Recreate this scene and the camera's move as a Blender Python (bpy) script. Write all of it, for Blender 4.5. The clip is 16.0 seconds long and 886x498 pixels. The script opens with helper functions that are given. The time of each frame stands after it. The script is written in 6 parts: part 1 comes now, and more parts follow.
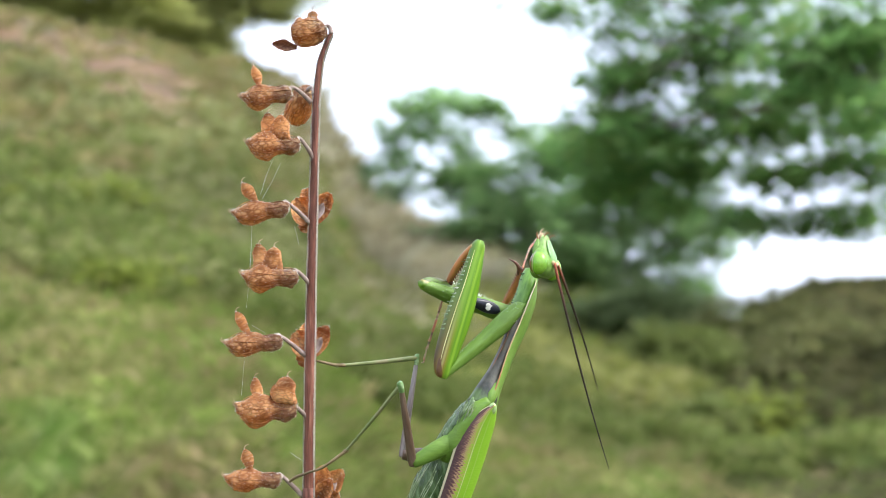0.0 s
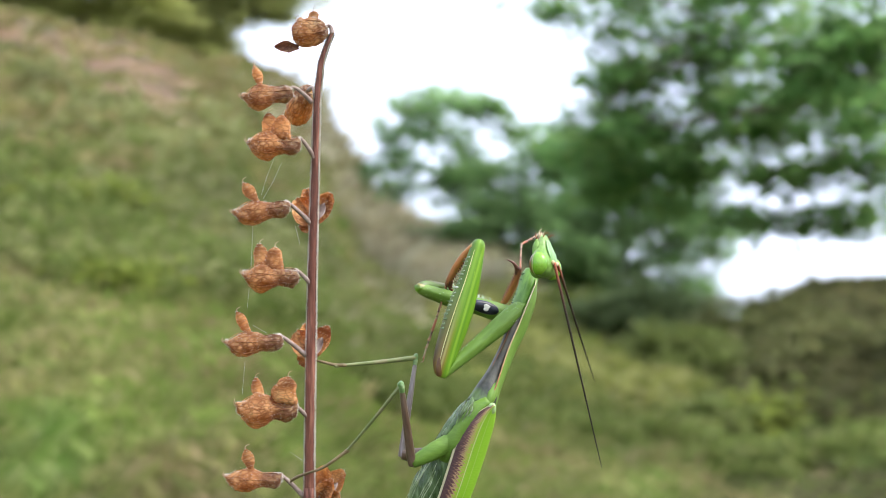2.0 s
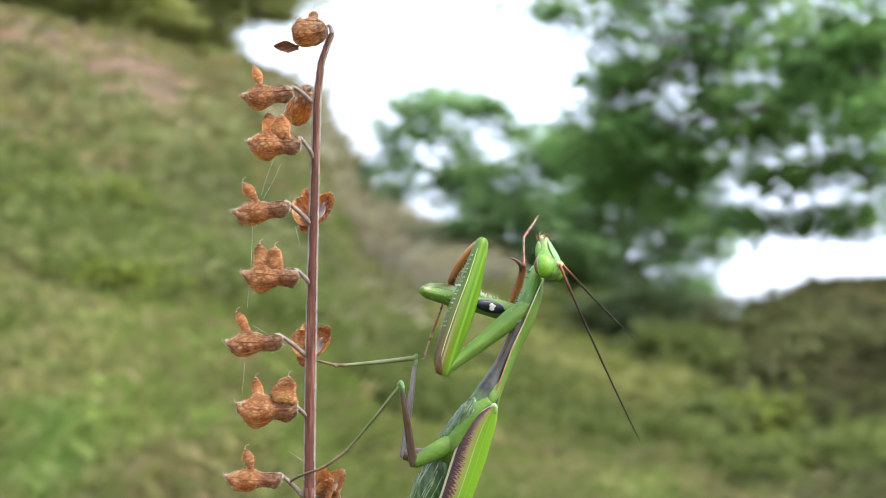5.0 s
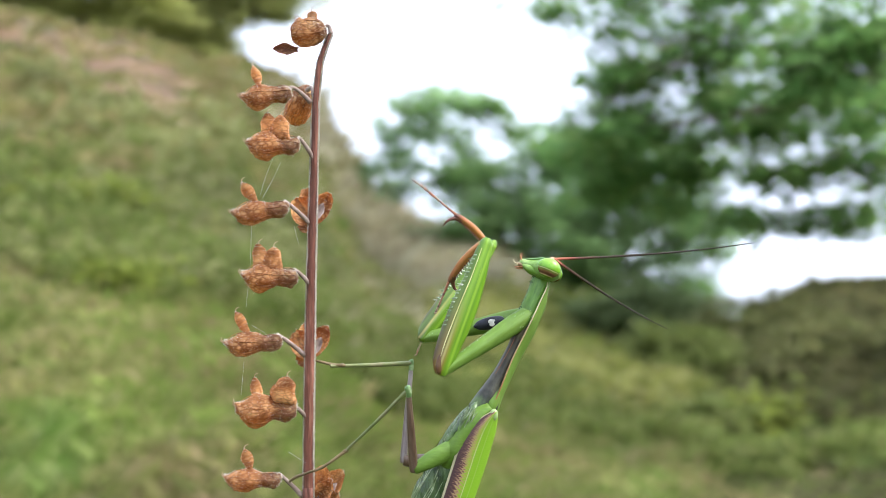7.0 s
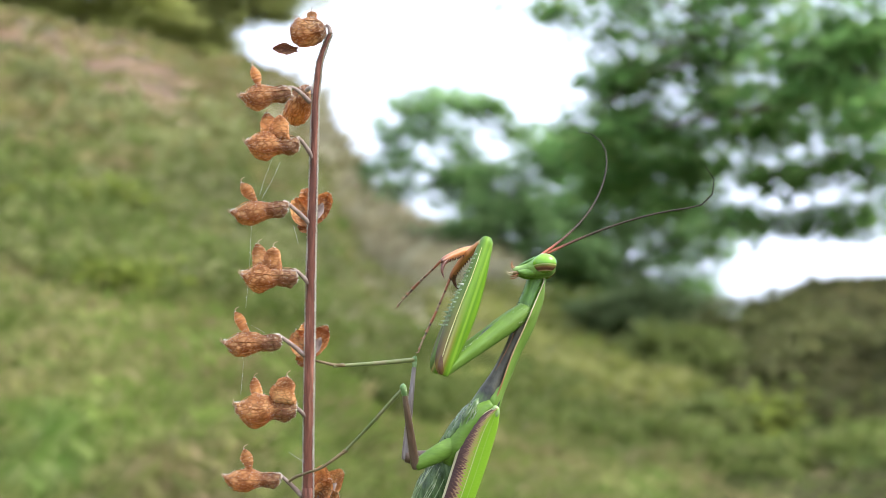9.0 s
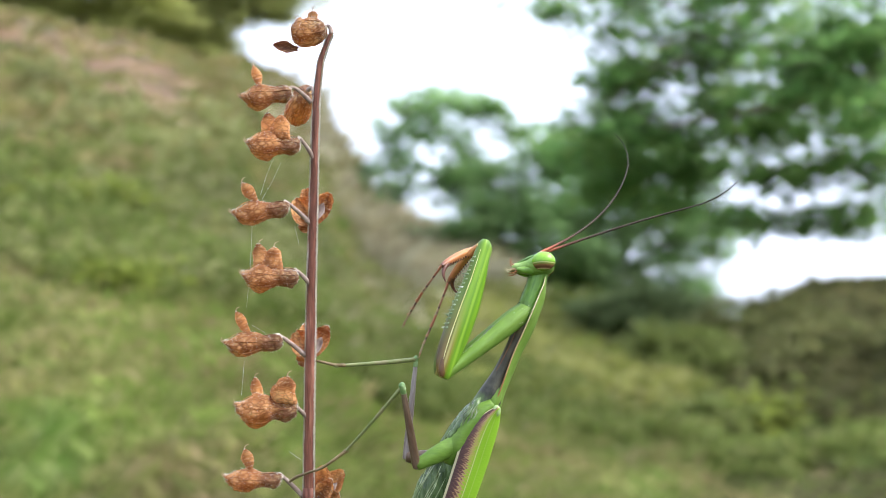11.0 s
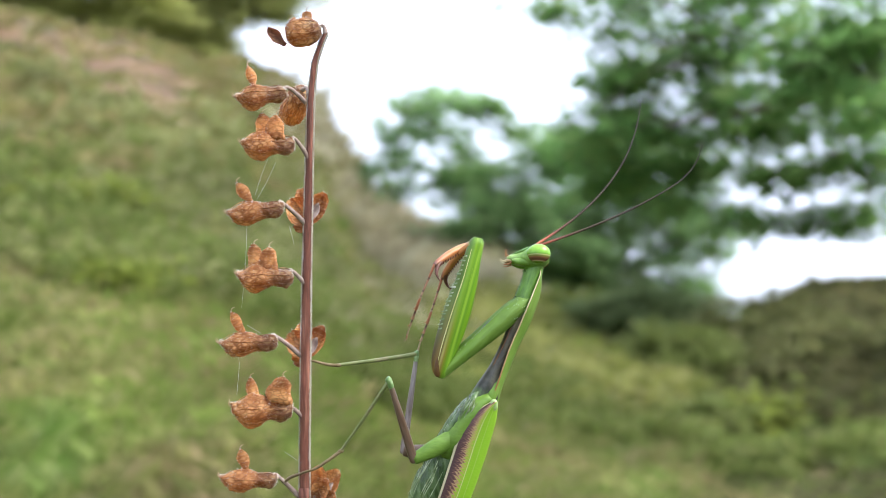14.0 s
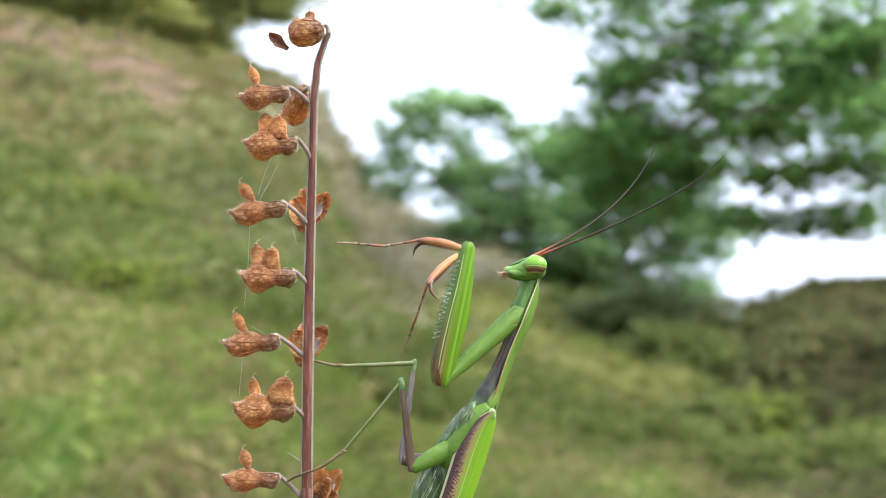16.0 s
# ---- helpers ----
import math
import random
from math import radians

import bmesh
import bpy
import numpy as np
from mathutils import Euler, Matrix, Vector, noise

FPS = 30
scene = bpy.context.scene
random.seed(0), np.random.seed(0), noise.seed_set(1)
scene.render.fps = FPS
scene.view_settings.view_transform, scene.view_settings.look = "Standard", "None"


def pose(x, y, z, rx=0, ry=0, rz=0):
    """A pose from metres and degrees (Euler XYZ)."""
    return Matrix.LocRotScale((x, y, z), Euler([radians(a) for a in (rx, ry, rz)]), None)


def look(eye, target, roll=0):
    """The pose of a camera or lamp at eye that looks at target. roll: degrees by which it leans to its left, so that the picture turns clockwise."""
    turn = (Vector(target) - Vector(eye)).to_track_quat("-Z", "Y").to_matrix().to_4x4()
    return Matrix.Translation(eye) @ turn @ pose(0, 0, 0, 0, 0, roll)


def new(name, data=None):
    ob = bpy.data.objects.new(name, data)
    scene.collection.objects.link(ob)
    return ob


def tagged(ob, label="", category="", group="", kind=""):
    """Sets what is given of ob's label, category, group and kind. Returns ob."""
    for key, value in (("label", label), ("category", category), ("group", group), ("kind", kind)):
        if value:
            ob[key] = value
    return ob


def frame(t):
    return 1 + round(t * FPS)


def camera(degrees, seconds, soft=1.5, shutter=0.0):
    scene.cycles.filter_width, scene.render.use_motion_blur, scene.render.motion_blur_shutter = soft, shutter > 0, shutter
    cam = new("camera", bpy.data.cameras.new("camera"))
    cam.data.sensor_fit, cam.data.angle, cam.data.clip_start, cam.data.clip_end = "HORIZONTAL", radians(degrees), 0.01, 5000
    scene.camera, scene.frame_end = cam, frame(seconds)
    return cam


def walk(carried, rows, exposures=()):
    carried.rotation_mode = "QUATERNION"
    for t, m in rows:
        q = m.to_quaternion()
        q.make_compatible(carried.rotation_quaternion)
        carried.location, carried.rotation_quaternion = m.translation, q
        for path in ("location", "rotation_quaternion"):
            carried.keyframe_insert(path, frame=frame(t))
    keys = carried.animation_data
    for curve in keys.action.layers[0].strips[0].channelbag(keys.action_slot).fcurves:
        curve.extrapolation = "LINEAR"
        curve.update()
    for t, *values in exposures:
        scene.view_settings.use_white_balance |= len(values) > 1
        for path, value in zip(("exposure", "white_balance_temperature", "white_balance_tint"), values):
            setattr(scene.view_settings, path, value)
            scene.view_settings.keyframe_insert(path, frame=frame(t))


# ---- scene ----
# ---- camera ----
PITCH = 5.3                        # degrees by which the lens looks up
REACH = 0.1293                     # metres from the lens to the insect
TILT = pose(0, 0, 0, PITCH)        # the plane of the plant and the insect faces the lens
MM = 0.001
EYE = Vector((0, -REACH * math.cos(radians(PITCH)), -REACH * math.sin(radians(PITCH))))
cam = camera(40, 16.0, soft=0.9)
cam.data.dof.use_dof = True
cam.data.dof.focus_distance = REACH
cam.data.dof.aperture_fstop = 31
cam.data.dof.aperture_blades, cam.data.dof.aperture_ratio = 4, 0.82
cam.data.dof.aperture_rotation = radians(45)
walk(cam, [(0.0, look(EYE, (0, 0, 0))), (16.0, look(EYE, (0, 0, 0)))],
     [(0.0, 1.08), (1.2, 1.08), (1.8, 0.99), (4.2, 0.99), (6.3, 1.08), (16.0, 1.08)])

# ---- light: a bright overcast day ----
world = bpy.data.worlds.new("overcast_sky")
scene.world = world
world.use_nodes = True
wn, wl = world.node_tree.nodes, world.node_tree.links
sky = wn.new("ShaderNodeTexSky")
sky.sky_type, sky.sun_disc = "NISHITA", False
sky.sun_elevation, sky.sun_rotation = radians(50), radians(111)
sky.air_density, sky.dust_density, sky.ozone_density = 1.0, 6.0, 1.5
cloud = wn.new("ShaderNodeMixRGB")
cloud.inputs[0].default_value = 0.72
cloud.inputs[2].default_value = (11.3, 12.6, 15.7, 1)
wl.new(sky.outputs[0], cloud.inputs[1])
wl.new(cloud.outputs[0], wn["Background"].inputs[0])
wn["Background"].inputs[1].default_value = 0.1
sun = new("sun", bpy.data.lights.new("sun", "SUN"))
sun.data.energy, sun.data.angle, sun.data.color = 2.2, radians(25), (1.0, 0.96, 0.9)
sun.matrix_world = look((0, 0, 0), (-0.8, 0.3, -1.0))


# ---- materials ----
def material(name):
    m = bpy.data.materials.new(name)
    m.use_nodes = True
    return m, m.node_tree.nodes, m.node_tree.links


def ramp(nodes, stops, interpolation="LINEAR"):
    r = nodes.new("ShaderNodeValToRGB")
    r.color_ramp.interpolation = interpolation
    while len(r.color_ramp.elements) < len(stops):
        r.color_ramp.elements.new(0.5)
    for e, (p, c) in zip(r.color_ramp.elements, stops):
        e.position, e.color = p, (*c, 1)
    return r


def noise_tex(nodes, links, coord, scale, detail=4.0, rough=0.55):
    n = nodes.new("ShaderNodeTexNoise")
    n.inputs["Scale"].default_value, n.inputs["Detail"].default_value, n.inputs["Roughness"].default_value = scale, detail, rough
    links.new(coord, n.inputs["Vector"])
    return n


def translucent(nodes, links, colour, share):
    """Lets part of the light pass through a thin skin, leaf or husk."""
    b = nodes["Principled BSDF"]
    t = nodes.new("ShaderNodeBsdfTranslucent")
    mix = nodes.new("ShaderNodeMixShader")
    mix.inputs[0].default_value = share
    links.new(colour, t.inputs["Color"])
    links.new(b.outputs[0], mix.inputs[1])
    links.new(t.outputs[0], mix.inputs[2])
    links.new(mix.outputs[0], nodes["Material Output"].inputs["Surface"])


def surface(name, colours, scale, rough=0.5, bump=0.2, bump_scale=None, depth=0.00005, through_share=0.0, spec=0.4, fine=0.25, stretch=None):
    """A surface whose colour wanders through the given colours at one scale, with a finer grain and relief."""
    m, n, l = material(name)
    b = n["Principled BSDF"]
    tc = n.new("ShaderNodeTexCoord").outputs["Object"]
    if stretch:
        mp = n.new("ShaderNodeMapping")
        mp.inputs["Scale"].default_value = stretch
        l.new(tc, mp.inputs["Vector"])
        tc = mp.outputs[0]
    big = noise_tex(n, l, tc, scale)
    r = ramp(n, [(0.3 + 0.4 * i / max(1, len(colours) - 1), c) for i, c in enumerate(colours)])
    l.new(big.outputs[0], r.inputs[0])
    small = noise_tex(n, l, tc, bump_scale or scale * 6, 3)
    mix = n.new("ShaderNodeMixRGB")
    mix.blend_type, mix.inputs[0].default_value = "OVERLAY", fine
    l.new(r.outputs[0], mix.inputs[1])
    l.new(small.outputs[0], mix.inputs[2])
    l.new(mix.outputs[0], b.inputs["Base Color"])
    rr = n.new("ShaderNodeMapRange")
    rr.inputs["To Min"].default_value, rr.inputs["To Max"].default_value = rough - 0.1, rough + 0.12
    l.new(small.outputs[0], rr.inputs["Value"])
    l.new(rr.outputs[0], b.inputs["Roughness"])
    b.inputs["Specular IOR Level"].default_value = spec
    bp = n.new("ShaderNodeBump")
    bp.inputs["Strength"].default_value, bp.inputs["Distance"].default_value = bump, depth
    l.new(small.outputs[0], bp.inputs["Height"])
    l.new(bp.outputs[0], b.inputs["Normal"])
    if through_share:
        translucent(n, l, mix.outputs[0], through_share)
    return m


def husk_material(name, colours, vein, cells):
    """Papery husk: a net of veins over browns, light passing through it."""
    m, n, l = material(name)
    b = n["Principled BSDF"]
    mp = n.new("ShaderNodeMapping")
    mp.inputs["Scale"].default_value = (0.46, 1.05, 0.95)
    l.new(n.new("ShaderNodeTexCoord").outputs["Object"], mp.inputs["Vector"])
    tc = mp.outputs[0]
    warp = noise_tex(n, l, tc, cells * 0.4, 2)
    add = n.new("ShaderNodeMixRGB")
    add.inputs[0].default_value = 0.0008
    l.new(tc, add.inputs[1])
    l.new(warp.outputs["Color"], add.inputs[2])
    v = n.new("ShaderNodeTexVoronoi")
    v.feature = "DISTANCE_TO_EDGE"
    v.inputs["Scale"].default_value = cells
    l.new(add.outputs[0], v.inputs["Vector"])
    edge = ramp(n, [(0.0, (0.68, 0.68, 0.68)), (0.06, (0.36, 0.36, 0.36)), (0.17, (0, 0, 0))])
    l.new(v.outputs["Distance"], edge.inputs[0])
    big = noise_tex(n, l, tc, cells * 0.16, 4, 0.6)
    r = ramp(n, [(0.36, colours[0]), (0.5, colours[1]), (0.63, colours[2])])
    l.new(big.outputs[0], r.inputs[0])
    info = n.new("ShaderNodeObjectInfo")
    hue = n.new("ShaderNodeHueSaturation")
    val = n.new("ShaderNodeMapRange")
    val.inputs["To Min"].default_value, val.inputs["To Max"].default_value = 0.95, 1.3
    l.new(info.outputs["Random"], val.inputs["Value"])
    l.new(val.outputs[0], hue.inputs["Value"])
    l.new(r.outputs[0], hue.inputs["Color"])
    cell = n.new("ShaderNodeTexVoronoi")
    cell.inputs["Scale"].default_value = cells
    l.new(add.outputs[0], cell.inputs["Vector"])
    tint = n.new("ShaderNodeMixRGB")
    tint.blend_type, tint.inputs[0].default_value = "OVERLAY", 0.14
    bw = n.new("ShaderNodeRGBToBW")
    l.new(cell.outputs["Color"], bw.inputs[0])
    l.new(hue.outputs[0], tint.inputs[1])
    l.new(bw.outputs[0], tint.inputs[2])
    uvs = n.new("ShaderNodeSeparateXYZ")
    l.new(n.new("ShaderNodeTexCoord").outputs["UV"], uvs.inputs[0])
    throat = ramp(n, [(0.0, (0, 0, 0)), (0.02, (0.75, 0.75, 0.75)), (0.3, (0.55, 0.55, 0.55)), (0.5, (0, 0, 0))])
    l.new(uvs.outputs[1], throat.inputs[0])
    grey = n.new("ShaderNodeMixRGB")
    grey.inputs[2].default_value = (0.155, 0.08, 0.058, 1)
    l.new(throat.outputs[0], grey.inputs[0])
    l.new(tint.outputs[0], grey.inputs[1])
    faint = noise_tex(n, l, tc, cells * 0.22, 3)
    reach = n.new("ShaderNodeMapRange")
    reach.inputs["From Min"].default_value, reach.inputs["From Max"].default_value = 0.38, 0.64
    reach.inputs["To Min"].default_value, reach.inputs["To Max"].default_value = 0.35, 1.0
    l.new(faint.outputs[0], reach.inputs["Value"])
    veins = n.new("ShaderNodeMath")
    veins.operation = "MULTIPLY"
    l.new(edge.outputs[0], veins.inputs[0])
    l.new(reach.outputs[0], veins.inputs[1])
    # thin skin inside each mesh of the net: backlit glow put in as pale yellow
    thin = ramp(n, [(0.12, (0, 0, 0)), (0.34, (0.46, 0.46, 0.46))])
    l.new(v.outputs["Distance"], thin.inputs[0])
    fade = n.new("ShaderNodeMath")
    fade.operation = "MULTIPLY"
    l.new(thin.outputs[0], fade.inputs[0])
    l.new(reach.outputs[0], fade.inputs[1])
    pale = n.new("ShaderNodeMixRGB")
    pale.inputs[2].default_value = (0.93, 0.68, 0.34, 1)
    l.new(fade.outputs[0], pale.inputs[0])
    l.new(grey.outputs[0], pale.inputs[1])
    mix = n.new("ShaderNodeMixRGB")
    mix.inputs[2].default_value = (*vein, 1)
    l.new(veins.outputs[0], mix.inputs[0])
    l.new(pale.outputs[0], mix.inputs[1])
    l.new(mix.outputs[0], b.inputs["Base Color"])
    b.inputs["Roughness"].default_value = 0.62
    bp = n.new("ShaderNodeBump")
    bp.inputs["Strength"].default_value, bp.inputs["Distance"].default_value = 0.6, 0.0001
    l.new(edge.outputs[0], bp.inputs["Height"])
    l.new(bp.outputs[0], b.inputs["Normal"])
    translucent(n, l, mix.outputs[0], 0.58)
    return m


def banded(name, stops, wander=0.02, rough=0.42, share=0.12, bump=0.25, scale=900.0, grain=None, depth=0.3):
    """Colour laid out along a limb by its own UV, uneven at the borders."""
    m, n, l = material(name)
    b = n["Principled BSDF"]
    t = n.new("ShaderNodeTexCoord")
    sep = n.new("ShaderNodeSeparateXYZ")
    l.new(t.outputs["UV"], sep.inputs[0])
    nz = noise_tex(n, l, t.outputs["Object"], scale, 4)
    off = n.new("ShaderNodeMath")
    off.operation = "MULTIPLY_ADD"
    off.inputs[1].default_value, off.inputs[2].default_value = wander * 2, -wander
    l.new(nz.outputs[0], off.inputs[0])
    pos = n.new("ShaderNodeMath")
    l.new(sep.outputs[1], pos.inputs[0])
    l.new(off.outputs[0], pos.inputs[1])
    r = ramp(n, stops)
    l.new(pos.outputs[0], r.inputs[0])
    mp = n.new("ShaderNodeMapping")
    mp.inputs["Scale"].default_value = grain or (1, 1, 1)
    l.new(t.outputs["Object"], mp.inputs["Vector"])
    fine = noise_tex(n, l, mp.outputs[0], scale * 5, 3)
    mix = n.new("ShaderNodeMixRGB")
    mix.blend_type, mix.inputs[0].default_value = "OVERLAY", depth
    l.new(r.outputs[0], mix.inputs[1])
    l.new(fine.outputs[0], mix.inputs[2])
    l.new(mix.outputs[0], b.inputs["Base Color"])
    b.inputs["Roughness"].default_value = rough
    bp = n.new("ShaderNodeBump")
    bp.inputs["Strength"].default_value, bp.inputs["Distance"].default_value = bump, 0.00003
    l.new(fine.outputs[0], bp.inputs["Height"])
    l.new(bp.outputs[0], b.inputs["Normal"])
    translucent(n, l, mix.outputs[0], share)
    return m


def foliage_material(name, colours, share=0.35, stretch=(0.55, 0.55, 0.55), span=(0.65, 1.35), drift=False):
    m, n, l = material(name)
    b = n["Principled BSDF"]
    g = n.new("ShaderNodeNewGeometry")
    r = ramp(n, [(i / (len(colours) - 1), c) for i, c in enumerate(colours)])
    l.new(g.outputs["Random Per Island"], r.inputs[0])
    mp = n.new("ShaderNodeMapping")
    mp.inputs["Scale"].default_value = stretch
    l.new(n.new("ShaderNodeTexCoord").outputs["Object"], mp.inputs["Vector"])
    patch = noise_tex(n, l, mp.outputs[0], 1.0, 4)
    mr = n.new("ShaderNodeMapRange")
    mr.inputs["From Min"].default_value, mr.inputs["From Max"].default_value = 0.3, 0.7
    mr.inputs["To Min"].default_value, mr.inputs["To Max"].default_value = span
    l.new(patch.outputs[0], mr.inputs["Value"])
    hue = n.new("ShaderNodeHueSaturation")
    l.new(mr.outputs[0], hue.inputs["Value"])
    l.new(r.outputs[0], hue.inputs["Color"])
    out = hue.outputs[0]
    if drift:
        # whole swards turn from straw to fresh green
        place = n.new("ShaderNodeMapping")
        place.inputs["Location"].default_value = (12.3, 4.1, 0)
        l.new(n.new("ShaderNodeTexCoord").outputs["Object"], place.inputs["Vector"])
        sward = noise_tex(n, l, place.outputs[0], 0.32, 3)
        # and single patches between brownish straw and clear green
        spot = n.new("ShaderNodeMapping")
        spot.inputs["Scale"].default_value = (1.9, 1.1, 1.9)
        l.new(n.new("ShaderNodeTexCoord").outputs["Object"], spot.inputs["Vector"])
        tuft = noise_tex(n, l, spot.outputs[0], 1.0, 4, 0.6)
        spread = n.new("ShaderNodeMath")
        spread.operation, spread.inputs[1].default_value, spread.inputs[2].default_value = "MULTIPLY_ADD", 1.3, -0.71
        l.new(tuft.outputs[0], spread.inputs[0])
        swards = n.new("ShaderNodeMath")
        l.new(sward.outputs[0], swards.inputs[0])
        l.new(spread.outputs[0], swards.inputs[1])
        shift = ramp(n, [(0.24, (1.34, 1.02, 1.06)), (0.42, (1.18, 1.05, 0.92)), (0.54, (1.05, 1.04, 0.76)), (0.74, (0.76, 1.02, 0.6))])
        # greener in the moist hollow, drier up the slope
        sep = n.new("ShaderNodeSeparateXYZ")
        l.new(n.new("ShaderNodeTexCoord").outputs["Object"], sep.inputs[0])
        moist = n.new("ShaderNodeMath")
        moist.operation = "MULTIPLY_ADD"
        moist.inputs[1].default_value = -0.07
        l.new(sep.outputs[2], moist.inputs[0])
        l.new(swards.outputs[0], moist.inputs[2])
        l.new(moist.outputs[0], shift.inputs[0])
        mul = n.new("ShaderNodeMixRGB")
        mul.blend_type, mul.inputs[0].default_value = "MULTIPLY", 1.0
        l.new(out, mul.inputs[1])
        l.new(shift.outputs[0], mul.inputs[2])
        out = mul.outputs[0]
    l.new(out, b.inputs["Base Color"])
    b.inputs["Roughness"].default_value = 0.65
    b.inputs["Specular IOR Level"].default_value = 0.2
    translucent(n, l, out, share)
    return m


green_skin = surface("green_skin", [(0.1, 0.205, 0.026), (0.145, 0.265, 0.036), (0.21, 0.34, 0.068)], 300, 0.48, 0.6, 3000, depth=0.00007, through_share=0.18, fine=0.28, stretch=(0.4, 1.3, 1.3))
head_skin = surface("head_skin", [(0.09, 0.22, 0.025), (0.16, 0.31, 0.045), (0.28, 0.43, 0.13)], 520, 0.36, 0.7, 3000, depth=0.00008, through_share=0.12, fine=0.4)
ridge_skin = surface("ridge_skin", [(0.42, 0.42, 0.12), (0.55, 0.52, 0.2), (0.6, 0.58, 0.3)], 700, 0.4, 0.1)
lime_skin = surface("lime_skin", [(0.12, 0.27, 0.012), (0.19, 0.37, 0.018), (0.25, 0.42, 0.04)], 260, 0.38, 0.2, 2600, through_share=0.12)
grey_skin = surface("grey_green_skin", [(0.03, 0.055, 0.022), (0.075, 0.13, 0.042), (0.18, 0.26, 0.11)], 620, 0.27, 0.9, 1500, depth=0.0002, fine=0.45, stretch=(1.6, 0.7, 0.5))
# pale end of the range paints the glints on the creases
membrane = surface("glint_membrane", [(0.1, 0.14, 0.06), (0.24, 0.31, 0.16), (0.5, 0.55, 0.4)], 900, 0.2, 0.6, 2600, depth=0.0001, through_share=0.3, spec=0.6, fine=0.4)
rust_skin = surface("rust_skin", [(0.24, 0.065, 0.025), (0.36, 0.13, 0.05), (0.5, 0.24, 0.11)], 900, 0.4, 0.3, 3000, through_share=0.15)
claw_skin = surface("claw_skin", [(0.06, 0.022, 0.016), (0.17, 0.065, 0.04), (0.3, 0.14, 0.09)], 800, 0.3, 0.2)
mauve_skin = surface("mauve_skin", [(0.036, 0.02, 0.013), (0.095, 0.056, 0.036), (0.17, 0.115, 0.085)], 700, 0.3, 0.4, 3000, fine=0.4, stretch=(0.25, 1.5, 1.5))
pale_mauve = surface("pale_mauve_skin", [(0.09, 0.065, 0.06), (0.18, 0.14, 0.135), (0.3, 0.26, 0.26)], 700, 0.3, 0.4, 3000, fine=0.4, stretch=(0.25, 1.5, 1.5))
olive_skin = surface("olive_skin", [(0.1, 0.125, 0.04), (0.17, 0.2, 0.07), (0.22, 0.19, 0.1)], 400, 0.45, 0.3, 3000)
foot_skin = surface("foot_skin", [(0.1, 0.07, 0.03), (0.17, 0.12, 0.05), (0.24, 0.175, 0.09)], 600, 0.45, 0.3)
cream_skin = surface("cream_skin", [(0.45, 0.28, 0.13), (0.55, 0.45, 0.26), (0.65, 0.58, 0.38)], 700, 0.5, 0.1)
black_skin = surface("black_skin", [(0.008, 0.009, 0.014), (0.015, 0.016, 0.025), (0.03, 0.03, 0.05)], 900, 0.3, 0.1)
white_skin = surface("white_skin", [(0.6, 0.58, 0.5), (0.75, 0.73, 0.66), (0.82, 0.8, 0.74)], 900, 0.5, 0.1)
bark_stem = surface("dry_stem_skin", [(0.066, 0.021, 0.013), (0.165, 0.055, 0.034), (0.28, 0.12, 0.08)], 1100, 0.6, 0.9, 3000, depth=0.00015, fine=0.6, stretch=(1.6, 1.6, 0.16))
pedicel_skin = surface("pedicel_skin", [(0.14, 0.09, 0.075), (0.27, 0.195, 0.165), (0.42, 0.34, 0.3)], 600, 0.7, 0.5, 3000)
husk = husk_material("papery_husk", [(0.33, 0.125, 0.042), (0.56, 0.265, 0.098), (0.8, 0.52, 0.24)], (0.12, 0.04, 0.018), 2500)
husk_fine = husk_material("fine_husk", [(0.34, 0.125, 0.042), (0.56, 0.255, 0.09), (0.76, 0.46, 0.2)], (0.16, 0.06, 0.026), 3000)
husk_dark = husk_material("brown_husk", [(0.2, 0.09, 0.06), (0.32, 0.15, 0.09), (0.45, 0.25, 0.15)], (0.07, 0.025, 0.014), 3300)
hair_skin = surface("dry_hair", [(0.82, 0.77, 0.68), (0.93, 0.9, 0.84)], 500, 0.6, 0, through_share=0.6)
awn_skin = surface("awn_skin", [(0.4, 0.25, 0.13), (0.58, 0.42, 0.26), (0.75, 0.62, 0.45)], 700, 0.6, 0.1, through_share=0.4)
silk = surface("spider_silk", [(0.8, 0.8, 0.8), (0.85, 0.85, 0.85)], 500, 0.3, 0, through_share=0.4)


